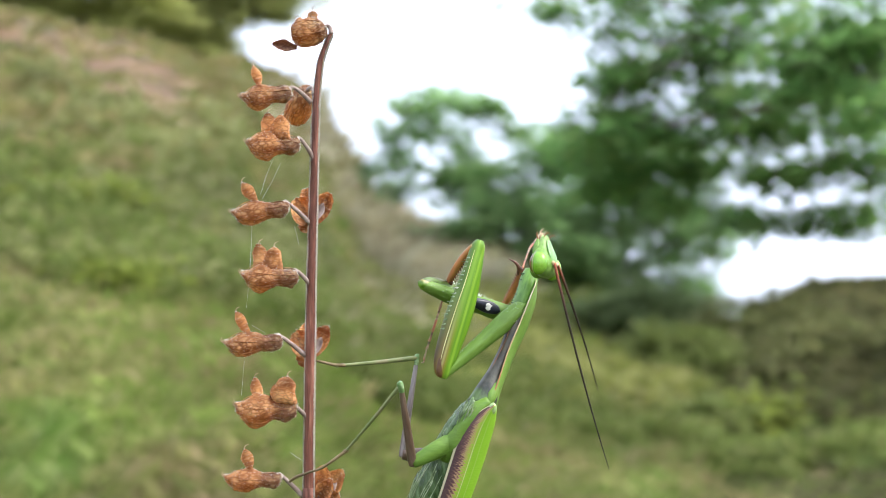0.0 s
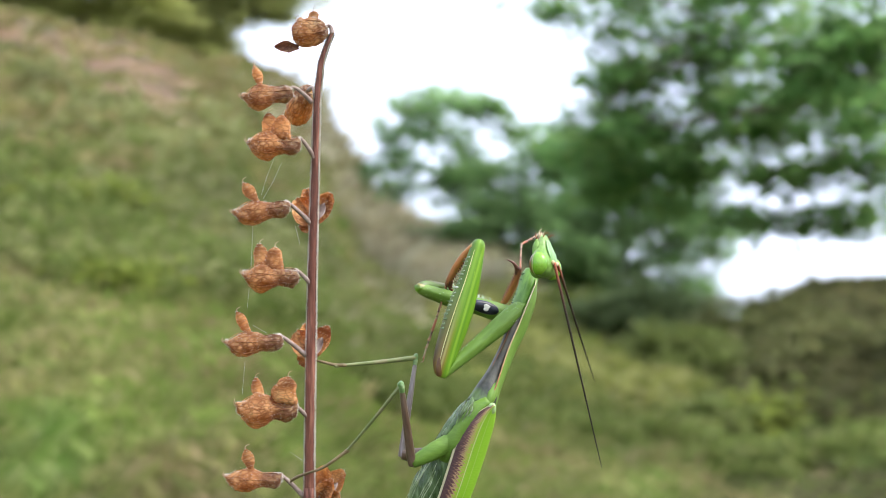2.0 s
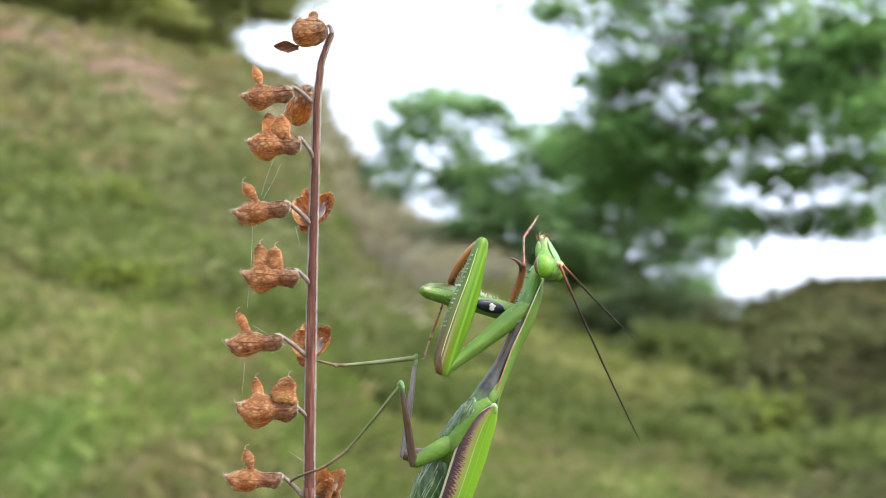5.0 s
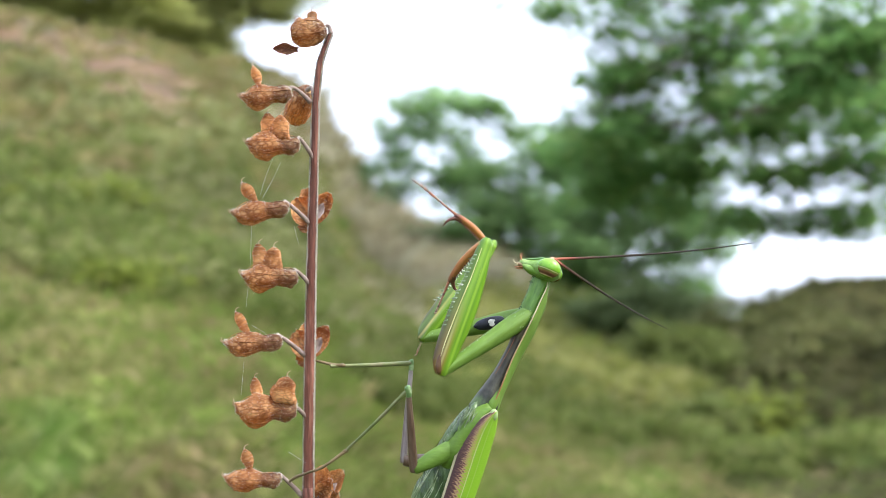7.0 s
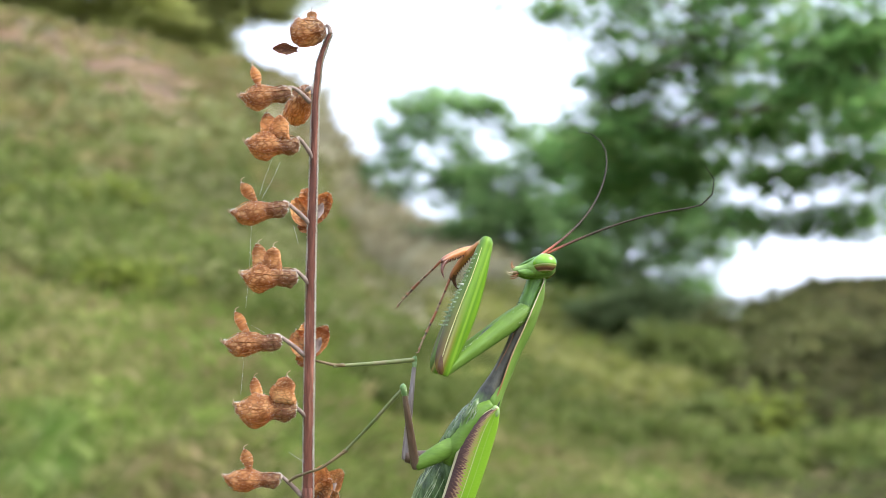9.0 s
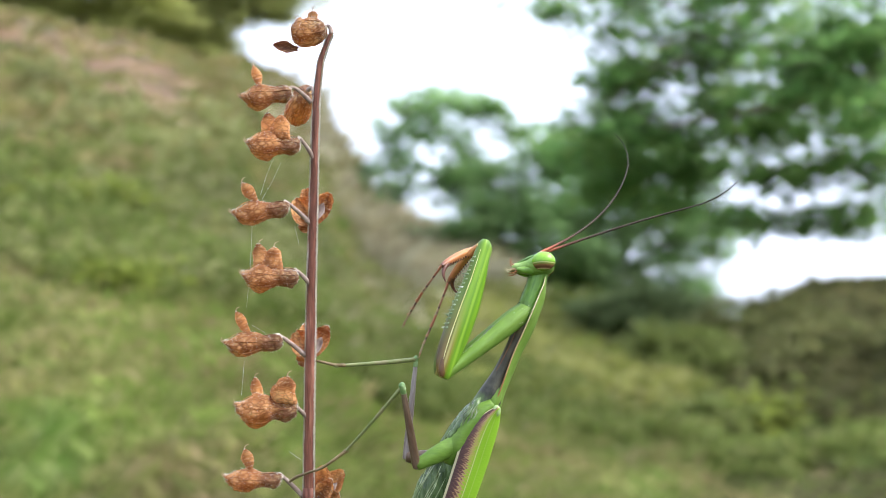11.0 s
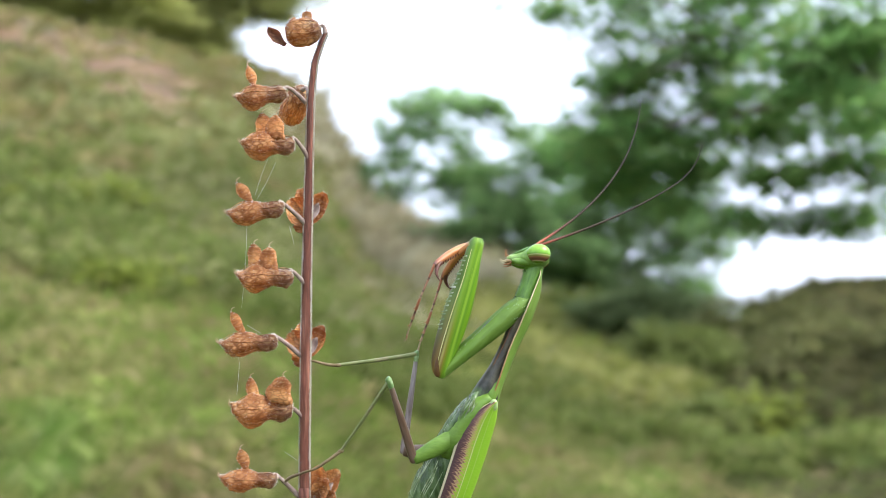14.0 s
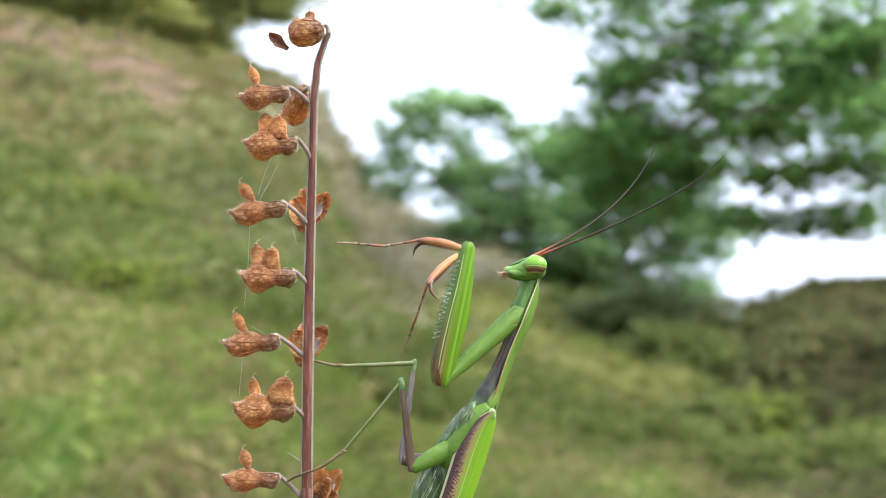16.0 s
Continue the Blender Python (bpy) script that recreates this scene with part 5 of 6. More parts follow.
def shield():
    """The long keeled plate over the back of the fore body."""
    rows = [(-0.6, 0.75, -0.15, 1.1), (1.5, 0.58, -0.1, 1.3), (5.3, 0.5, -0.4, 1.45), (8.3, 0.2, -0.85, 1.6), (10.2, 0.05, -0.95, 1.85), (11.9, -0.1, -0.95, 1.6), (13.5, -0.25, -0.6, 1.2), (14.3, -0.2, -0.3, 0.6)]
    bm = bmesh.new()
    grids = []
    for off in (0.0, 0.1):
        grid = []
        for x, rim, keel, wide in spline(rows, 5):
            row = []
            for k in range(13):
                s = k / 6 - 1
                row.append(bm.verts.new((x, s * wide, keel + (rim - keel) * abs(s) ** 1.7 + off)))
            grid.append(row)
        grids.append(grid)
    for g in grids:
        for a, b in zip(g, g[1:]):
            for k in range(12):
                bm.faces.new((a[k], a[k + 1], b[k + 1], b[k]))
    for a, b in ((0, 0), (-1, -1)):
        for k in range(12):
            bm.faces.new((grids[0][a][k], grids[1][a][k], grids[1][b][k + 1], grids[0][b][k + 1]))
    for side in (0, 12):
        for i in range(len(grids[0]) - 1):
            bm.faces.new((grids[0][i][side], grids[0][i + 1][side], grids[1][i + 1][side], grids[1][i][side]))
    bmesh.ops.recalc_face_normals(bm, faces=bm.faces)
    plate = part("pronotum", bm, green_skin, prothorax, "green keeled back shield")
    for side in (-1, 1):
        part("rim", tube([(x, side * wide, rim + 0.03) for x, rim, keel, wide in rows], [0.07, 0.08, 0.08, 0.075, 0.075, 0.07, 0.06, 0.04], 6, 5), rim_skin, prothorax, "cream and rust edge of the shield")
    bm = bmesh.new()
    r2 = random.Random(9)
    for k in range(34):
        x = 9.6 + 0.15 * k
        z, y = np.interp(x, (9.6, 11, 12.7, 14.2), (1.55, 1.52, 1.4, 1.45)), r2.uniform(-0.55, 0.1)
        spike(bm, (x, y, z - 0.22), (x + r2.uniform(-0.05, 0.1), y - 0.05, z + r2.uniform(0.08, 0.3)), 0.15, 5)
    part("tubercles", bm, grey_skin, prothorax, "row of small dark warts")

    bm = loft([(-1.2, 0.9, 0.2, 0.25), (-0.3, 0.85, 0.5, 0.5), (0.8, 0.75, 0.48, 0.45), (2.2, 0.7, 0.12, 0.2)], 12, 5)
    for v in bm.verts:
        v.co += Vector((0, -0.85, 0)) + noise.noise_vector(v.co * 1.5) * 0.1
    part("edge_line", tube([(1.0, -0.78, 1.95), (3.5, -0.78, 1.52), (6.0, -0.85, 1.12), (8.0, -0.95, 0.98)], [0.03, 0.06, 0.06, 0.04], 6, 5), rust_skin, prothorax, "thin rust line along the underside")
    part("collar", bm, green_skin, prothorax, "green fold above the waist")


shield()


# head: x to the mouth, -z to the brow
def build_head():
    head = part("head", loft([(-1.35, 0.1, 0.5, 1.3), (-0.9, 0.05, 1.02, 2.1), (-0.1, 0.0, 1.24, 2.4), (0.9, 0.18, 1.2, 2.05), (1.9, 0.32, 0.84, 1.25), (2.7, 0.4, 0.64, 0.9), (3.3, 0.4, 0.5, 0.68), (3.6, 0.4, 0.34, 0.45)], 20, 6), head_skin, mantis, "green triangular head")
    for side in (-1, 1):
        bm = bmesh.new()
        rings, n = [], 20
        # a bulging eye laid out so that its stripe runs from the brow to the nape
        for i in range(13):
            a = math.pi * i / 12 + 0.001
            rings.append([Vector((-0.1 + 1.38 * math.cos(2 * math.pi * k / n) * math.sin(a) * 1.0, side * 1.72 + side * 0.98 * math.sin(2 * math.pi * k / n) * math.sin(a), -0.0 - 1.14 * math.cos(a))) for k in range(n)])
        part("eye", skin(bm, rings), eye_skin, head, "glossy green eye with a brown and cream stripe")
        # short feelers and jaws
        part("palp", tube([(3.2, side * 0.45, 0.3), (3.6, side * 0.6, 0.0), (3.8, side * 0.65, -0.35), (3.6, side * 0.6, -0.65)], [0.09, 0.07, 0.06, 0.035], 6, 4), rust_skin, head)
        part("palp", tube([(3.3, side * 0.35, 0.6), (3.8, side * 0.5, 0.8), (4.15, side * 0.5, 0.7), (4.4, side * 0.4, 0.45)], [0.1, 0.08, 0.06, 0.035], 6, 4), cream_skin, head)
        part("palp", tube([(3.0, side * 0.5, 0.9), (3.5, side * 0.6, 1.15), (4.0, side * 0.55, 1.2)], [0.1, 0.08, 0.04], 6, 4), rust_skin, head)
        part("mandible", tube([(3.0, side * 0.35, 0.65), (3.5, side * 0.38, 0.7), (3.95, side * 0.14, 0.6)], [0.34, 0.24, 0.06], 7, 4), surface("jaw_skin", [(0.12, 0.07, 0.03), (0.28, 0.17, 0.08), (0.4, 0.3, 0.16)], 900, 0.4), head)
        part("cheek", loft([(0.6, 0.75, 0.15, 0.2), (1.2, 0.85, 0.42, 0.35), (2.2, 0.85, 0.4, 0.32), (3.0, 0.75, 0.15, 0.15)], 10, 4), head_skin, head).location = (0, side * 1.0 * MM, 0)
        part("antenna_socket", ball((0.15, side * 0.45, -1.25), (0.3, 0.26, 0.26)), cream_skin, head)
    part("brow_plate", loft([(0.3, -1.06, 0.12, 0.6), (1.1, -0.9, 0.2, 0.9), (2.0, -0.52, 0.18, 0.75), (3.0, -0.14, 0.1, 0.45)], 12, 4), surface("brow_skin", [(0.14, 0.3, 0.07), (0.2, 0.37, 0.13), (0.27, 0.44, 0.16)], 500, 0.35), head, "pale blue-green brow plate")
    # drawn a little large above
    for ob in [head] + list(head.children):
        ob.data.transform(Matrix.Scale(HEAD_SIZE, 4))
        ob.location *= HEAD_SIZE
    return head


HEAD_SIZE = 0.9
head = build_head()
NECK_PART = part("neck", ball((0, 0, 0), (0.75, 0.8, 0.85)), green_skin, mantis)

ANTENNA_PIECES, ANTENNA_LENGTHS = 14, (24.5, 24.5)


def antenna(length):
    """Thread-like antenna in rigid joints, thick and red at the root, dark and hair-thin at the tip."""
    step = length / ANTENNA_PIECES
    root, out = None, []
    for i in range(ANTENNA_PIECES):
        r = [0.115 * (1 - (i + u) / ANTENNA_PIECES) ** 0.6 + 0.03 for u in (0, 0.25, 0.5, 0.75, 1)]
        bm = bmesh.new()
        rings = []
        beads = 12
        for k in range(beads + 1):
            u = k / beads
            rr = np.interp(u, (0, 0.25, 0.5, 0.75, 1), r) * (1.0 + (0.18 if k % 2 else -0.08))
            rings.append([Vector((step * (u * 1.03 - 0.015), math.cos(2 * math.pi * j / 7) * rr, math.sin(2 * math.pi * j / 7) * rr)) for j in range(7)])
        skin(bm, rings)
        uv = bm.loops.layers.uv.verify()
        for f in bm.faces:
            for loop in f.loops:
                loop[uv].uv = (loop[uv].uv[0], (i + loop[uv].uv[1]) / ANTENNA_PIECES)
        piece = part("antenna" if root is None else "antenna_joint", bm, antenna_skin, root or mantis, "" if root else "long thin antenna, red at its root")
        root = root or piece
        out.append(piece)
    return out


antennae = tuple(antenna(length) for length in ANTENNA_LENGTHS)

# raptorial legs: each joint runs along its own x; +z of the femur carries the thorns
COXA, FEMUR, TIBIA = 11.1, 14.6, 6.5


def raptorial_leg(side, seed):
    """side -1 towards the lens. Coxa, femur with thorns, hooked tibia and jointed foot."""
    r2 = random.Random(seed)
    coxa = part("coxa", loft([(-1.5, 0, 0.3, 0.25), (-0.8, 0, 0.72, 0.6), (0.0, 0, 0.98, 0.85), (1.8, 0, 1.05, 0.85), (5, 0.03, 0.88, 0.72), (8.5, 0.02, 0.7, 0.6), (10.6, 0, 0.6, 0.54), (11.3, 0, 0.4, 0.4)], 20, 5, keel=1.35), green_skin, mantis, "green upper foreleg with pale tubercles")
    bm = bmesh.new()
    for k in range(34):
        x = 1.0 + 0.29 * k + r2.uniform(-0.2, 0.2)
        h = np.interp(x, (0, 1.8, 5, 8.5, 10.6), (0.98, 1.05, 0.85, 0.68, 0.6))
        ball((x, side * r2.uniform(0.0, 0.3), -h + r2.uniform(0.03, 0.12)), (r2.uniform(0.03, 0.13), 0.05, 0.05), bm, 5)
    for k in range(14):
        x = 6.5 + r2.uniform(0, 4)
        s = r2.uniform(-0.5, 0.6)
        ball((x, -side * 0.76 * math.cos(s), math.sin(s) * 0.9), (0.06, 0.07, 0.06), bm, 5)
    for k in range(20):
        x, s = r2.uniform(-0.7, 1.4), r2.uniform(-0.9, 0.9)
        ball((x, side * 0.78 * math.cos(s), math.sin(s) * 0.92), (0.07, 0.05, 0.06), bm, 5)
    part("tubercles", bm, surface("tubercle_skin", [(0.17, 0.31, 0.09), (0.28, 0.41, 0.16), (0.46, 0.52, 0.3)], 900, 0.4, 0.1), coxa, "row of tiny cream bumps")
    # the eye-spot on its inner face
    bm = loft([(2.0, -0.1, 0.1, 0.3), (2.4, -0.1, 0.52, 0.4), (3.6, -0.1, 0.7, 0.44), (4.9, -0.1, 0.52, 0.4), (5.5, -0.1, 0.1, 0.3)], 16, 4)
    for v in bm.verts:
        v.co.y += -side * 0.56
    part("eye_spot", bm, black_skin, coxa, "black spot with a white centre")
    bm = ball((3.5, -side * 0.97, -0.14), (0.42, 0.07, 0.34))
    for v in bm.verts:
        v.co += noise.noise_vector(v.co * 3) * 0.12
    part("spot_centre", bm, white_skin, coxa)
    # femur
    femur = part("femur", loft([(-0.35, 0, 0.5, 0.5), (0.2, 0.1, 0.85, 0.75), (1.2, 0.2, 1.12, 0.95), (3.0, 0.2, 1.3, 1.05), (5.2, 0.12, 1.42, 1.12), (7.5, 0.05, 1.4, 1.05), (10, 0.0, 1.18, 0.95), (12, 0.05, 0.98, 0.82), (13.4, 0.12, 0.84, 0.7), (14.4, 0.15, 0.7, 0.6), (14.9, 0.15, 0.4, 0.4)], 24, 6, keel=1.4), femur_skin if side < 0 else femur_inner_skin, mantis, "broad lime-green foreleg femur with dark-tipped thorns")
    if side > 0:
        femur.data.transform(Matrix.Diagonal((1, 0.9, 0.84, 1)))
    rail = []
    for x, zc, hz, hy in ((1.4, 0.2, 1.15, 0.97), (3, 0.2, 1.3, 1.05), (5.2, 0.12, 1.42, 1.12), (7.5, 0.05, 1.4, 1.05), (10, 0.0, 1.18, 0.95), (12, 0.05, 0.98, 0.82), (13.6, 0.12, 0.8, 0.68)):
        rise = 0.38
        rail.append((x, side * hy * (1 - rise ** (1 / 0.7)) ** 0.7 * 1.0, zc + hz * rise))
    part("ridge", tube(rail, [0.03, 0.055, 0.06, 0.06, 0.055, 0.045, 0.03], 6, 5), ridge_skin, femur, "fine cream ridge")
    part("ridge", tube([(x, y * 1.03, z - 0.95 * h) for (x, y, z), h in zip(rail[1:], (0.9, 0.95, 0.95, 0.8, 0.65, 0.5))], [0.03, 0.05, 0.05, 0.05, 0.04, 0.02], 6, 5), lime_skin, femur)
    if side < 0:
        part("base_blotch", loft([(-0.3, 0.25, 0.2, 0.2), (0.4, 0.35, 0.5, 0.32), (2.0, 0.4, 0.5, 0.35), (3.6, 0.5, 0.12, 0.2)], 10, 4, bm=None), surface("blotch_skin", [(0.05, 0.022, 0.01), (0.1, 0.045, 0.015), (0.14, 0.09, 0.02)], 700, 0.4), femur, "brown blotch at the joint").location = (0, side * 0.5 * MM, 0)
    for row in (-1, 1):
        for k in range(17):
            x = 4.8 + 0.5 * k
            top = np.interp(x, (4, 5.2, 7.5, 10, 12, 13.4), (1.4, 1.48, 1.4, 1.15, 0.98, 0.9))
            long = (0.34 if k % 3 == 0 else 0.2) * (1.0 if x > 6 else 0.7) * r2.uniform(0.5, 1.5)
            bm = bmesh.new()
            spike(bm, (x, row * 0.3, top - 0.45), (x - 0.2 + r2.uniform(-0.15, 0.1), row * r2.uniform(0.4, 0.7), top + long), r2.uniform(0.12, 0.2), 6)
            part("thorn", bm, thorn_skin, femur)
    part("knee", ball((14.15, 0, 0.14), (0.6, 0.54, 0.62)), lime_skin, femur, "pale green knee")
    # tibia with its hook; its thorns face the femur (+z)
    tibia = part("tibia", loft([(-0.1, 0.05, 0.3, 0.3), (0.5, 0.0, 0.35, 0.33), (1.6, -0.1, 0.42, 0.37), (3.2, -0.16, 0.44, 0.37), (4.8, -0.1, 0.4, 0.34), (6.0, 0.0, 0.33, 0.3), (6.6, 0.08, 0.22, 0.22)], 16, 5, keel=1.25), tibia_skin, mantis, "rust-orange hooked foreleg tibia")
    part("hook", tube([(5.6, 0, 0.08), (6.35, 0, 0.4), (6.9, 0, 1.05), (6.95, 0, 1.95)], [0.32, 0.25, 0.15, 0.02], 8, 6), claw_skin, tibia, "dark curved claw")
    bm = bmesh.new()
    for k in range(11):
        for row in (-1, 1):
            x = 1.2 + 0.42 * k
            spike(bm, (x, row * 0.25, 0.2), (x + 0.22, row * 0.3, 0.5), 0.1, 5)
    part("thorns", bm, claw_skin, tibia)
    # foot: a long first joint and the jointed rest
    base = part("tarsus", tube([(0, 0, 0), (1.6, 0, 0.02), (3.3, 0, 0), (3.9, 0, 0)], [0.16, 0.12, 0.12, 0.15], 8, 5), tarsus_skin, mantis, "thin banded foot")
    bm = bmesh.new()
    tube([(-0.05, 0, 0), (1.3, 0, 0), (1.4, 0, 0), (2.5, 0, 0), (2.6, 0, 0), (3.4, 0, 0), (3.5, 0, 0), (4.6, 0, 0.05)], [0.13, 0.16, 0.1, 0.15, 0.09, 0.14, 0.08, 0.13], 8, 4, bm)
    for row in (-1, 1):
        tube([(4.4, 0, 0), (4.9, row * 0.22, 0.12), (5.1, row * 0.36, -0.12)], [0.09, 0.06, 0.02], 6, 3, bm)
        for x in (1.35, 2.55, 3.45):
            spike(bm, (x - 0.15, row * 0.05, -0.1), (x + 0.15, row * 0.14, -0.34), 0.06, 4)
    tip = part("tarsus_tip", bm, tarsus_skin, mantis, "last joints of the foot with two claws")
    return coxa, femur, tibia, base, tip


near_leg, far_leg = raptorial_leg(-1, 1), raptorial_leg(1, 2)

# walking legs that hold the stalk
HIP_B, HIP_A = at_waist((-3.19, -2.00, -22.51)), at_waist((-4.42, 3.00, -22.41))
ANKLE_B, ANKLE_A = Vector((-10.20, -1.50, -21.23)), Vector((-11.32, 0.50, -12.47))


def walking_leg(hip, root, thick, femur_length, tibia_length, shin, mat, base_mat, base_label):
    part("leg_base", tube([Vector(root), Vector(root).lerp(hip, 0.55), hip], [1.05, 0.95, 0.6], 12, 6, flat=0.8), base_mat, mantis, base_label)
    femur = part("leg_femur", loft([(-0.3, 0, 0.3, 0.3), (0.2, 0, thick, thick * 0.9), (femur_length * 0.4, 0, thick * 0.92, thick * 0.85), (femur_length * 0.9, 0, thick * 0.62, thick * 0.62), (femur_length, 0, thick * 0.6, thick * 0.6)], 12, 5), mat, mantis, "mauve-brown leg")
    part("leg_knee", loft([(femur_length - 0.8, 0, 0.66 * thick, 0.66 * thick), (femur_length - 0.3, 0, 0.7 * thick, 0.68 * thick), (femur_length + 0.15, 0.05, 0.76 * thick, 0.7 * thick), (femur_length + 0.42, 0, 0.15, 0.18)], 10, 4), surface("knee_green", [(0.08, 0.17, 0.05), (0.15, 0.26, 0.09), (0.36, 0.46, 0.26)], 1100, 0.35), femur, "pale green knee")
    tibia = part("leg_tibia", tube([(0, 0, 0), (tibia_length * 0.5, 0, 0.05), (tibia_length * 0.93, 0, 0), (tibia_length, 0, 0)], [0.22 * shin, 0.19 * shin, 0.15 * shin, 0.2], 9, 5), olive_skin, mantis, "thin olive shin")
    return femur, tibia


leg_b = walking_leg(HIP_B, at_waist((1.5, -1.10, -20.1)), 0.46, 9.2, 9.85, 0.9, mauve_skin, green_skin, "thick green leg base")
leg_a = walking_leg(HIP_A, at_waist((0.0, 3.40, -23.0)), 0.38, 10.6, 9.0, 1.2, pale_mauve, mauve_skin, "mauve-brown leg base")


def tube_with_ankle(points, radii, n, sub):
    """A foot with a rounded ankle at its start."""
    bm = tube(points, radii, n, sub)
    return ball(points[0], (0.34, 0.24, 0.22), bm, 8)


# feet stand on the stalk
foot_b = part("foot", tube_with_ankle([at_waist(ANKLE_B), at_waist((-12.54, -1.80, -22.84)), at_waist((-14.03, -1.20, -23.48)), at_waist((-15.48, -1.00, -24.05)), at_waist((-16.44, -0.50, -24.80))], [0.2, 0.16, 0.14, 0.18, 0.12], 8, 6), foot_skin, mantis, "brown-green foot hooked over the stalk")
foot_a = part("foot", tube_with_ankle([at_waist((-10.66, 0.50, -12.41)), at_waist((-11.69, 0.50, -12.35)), at_waist((-12.90, 0.60, -12.06)), at_waist((-13.76, 0.80, -11.89))], [0.2, 0.18, 0.16, 0.1], 8, 6), foot_skin, mantis, "brown-green foot hooked over the stalk")


# ---- all that moves ----
def steer(rows, t):
    """Smooth curve through rows of (time, values)."""
    if t <= rows[0][0]:
        return np.array(rows[0][1:], float)
    for i, (a, b) in enumerate(zip(rows, rows[1:])):
        if a[0] <= t <= b[0]:
            h, u = b[0] - a[0], (t - a[0]) / (b[0] - a[0])
            pa, pb = np.array(a[1:], float), np.array(b[1:], float)
            slope = (pb - pa) / h
            before = (pa - np.array(rows[i - 1][1:], float)) / (a[0] - rows[i - 1][0]) if i else slope
            after = (np.array(rows[i + 2][1:], float) - pb) / (rows[i + 2][0] - b[0]) if i + 2 < len(rows) else slope
            ma = np.where(before * slope > 0, 2 * before * slope / np.where(before + slope == 0, 1, before + slope), 0)
            mb = np.where(after * slope > 0, 2 * after * slope / np.where(after + slope == 0, 1, after + slope), 0)
            return (2 * u ** 3 - 3 * u * u + 1) * pa + (u ** 3 - 2 * u * u + u) * h * ma + (-2 * u ** 3 + 3 * u * u) * pb + (u ** 3 - u * u) * h * mb
    return np.array(rows[-1][1:], float)


def moved(m):
    """A pose from a matrix in millimetres."""
    m = m.copy()
    m.translation = m.translation * MM
    return m


# times in seconds, millimetres and degrees
SWAY = [(0, 0), (0.5, -0.15), (1, -0.02), (1.5, -0.16), (2, 0.09), (2.5, 0.02), (3, 0.18), (3.5, 0.1), (4, 0.12), (6.5, -0.02), (7, -0.03), (7.5, 0.06), (8, -0.12), (8.5, -0.06), (9, -0.07), (11.5, 0.02), (12, -0.09), (12.5, 0.11), (13, -0.14), (13.5, 0.17), (14, -0.52), (14.5, 0.07), (15, -0.18), (15.5, 0.18), (16, -0.24)]
FLAKE = [(0, -16.62, 21.6, 30), (0.5, -16.8, 21.6, 30), (1, -16.56, 21.6, 30), (1.5, -16.74, 21.48, 32), (2, -16.5, 21.48, 38), (3, -16.26, 21.3, 52), (3.5, -16.14, 21.24, 55), (4, -16.38, 21.42, 40), (6.5, -16.62, 21.48, 32), (7, -16.5, 21.24, 36), (7.5, -16.38, 21.3, 36), (9, -16.5, 21.24, 36), (11.5, -16.56, 21.54, 24), (12, -16.8, 21.78, 6), (12.5, -16.68, 21.78, 2), (13, -16.86, 21.72, 2), (13.5, -16.68, 22.08, -2), (14, -16.92, 22.5, -8), (14.5, -16.86, 22.08, -14), (15, -16.98, 21.72, 4), (15.5, -16.8, 21.9, -2), (16, -17.04, 22.02, -4)]
BODY = [(0, 0, 0.12), (0.5, -0.18, 0.12), (1, -0.06, 0.12), (1.5, -0.24, 0.18), (2, -0.06, 0.12), (2.5, -0.06, 0.18), (3, 0.12, 0.12), (3.5, 0, 0.12), (4, 0, 0.18), (6.5, 0.3, -0.3), (7, 0.12, -0.54), (7.5, 0.42, -0.3), (8, 0.24, -0.3), (8.5, 0.3, -0.18), (9, 0.3, -0.18), (11.5, 0.42, -0.12), (12, 0.42, 0.18), (12.5, 0.48, -0.12), (13, 0.3, 0), (13.5, 0.6, 0.12), (14, 0.12, 0.48), (14.5, 0.3, -0.3), (15, 0, -0.54), (15.5, 0.3, -0.48), (16, -0.06, -0.48)]
THORAX = [(0, 71.6, 20.1), (0.5, 71.6, 20.1), (1, 71.6, 20.1), (1.5, 71.6, 20.1), (2, 71.4, 19.8), (2.5, 71.6, 20.7), (3, 71.4, 19.8), (3.5, 71.4, 19.8), (4, 71.1, 20.3), (6.5, 69.2, 2.6), (7, 69.2, 2.6), (7.5, 71, 0), (8, 71.1, 7.5), (8.5, 71.1, 7.5), (9, 71.2, 5.5), (11.5, 71.8, 0), (12, 71.9, 0), (12.5, 71.6, 0), (13, 72.1, 0), (13.5, 71.7, 4.6), (14, 72.5, 0), (14.5, 72.3, 3.4), (15, 72.5, 4.5), (15.5, 72.2, 6.2), (16, 72.7, 5.3)]
HEAD_AT = [(0, 10.86, -1.74), (0.5, 10.68, -1.74), (1, 10.8, -1.74), (1.5, 10.62, -1.74), (2, 10.86, -1.74), (2.5, 10.86, -1.74), (3, 11.04, -1.74), (3.5, 10.92, -1.74), (4, 10.98, -1.74), (6.3, 11.7, -2.4), (6.4, 11.58, -2.46), (6.5, 11.46, -2.46), (6.7, 11.04, -2.34), (7, 11.28, -2.22), (7.5, 10.56, -1.68), (8, 10.32, -1.92), (8.5, 10.5, -1.86), (9, 10.68, -1.86), (11.5, 10.5, -1.56), (12, 10.44, -1.38), (12.5, 10.56, -1.56), (13, 10.26, -1.44), (13.5, 10.56, -1.44), (14, 10.02, -0.84), (14.5, 10.2, -1.8), (15, 9.9, -2.22), (15.5, 10.2, -2.22), (16, 9.66, -2.04)]
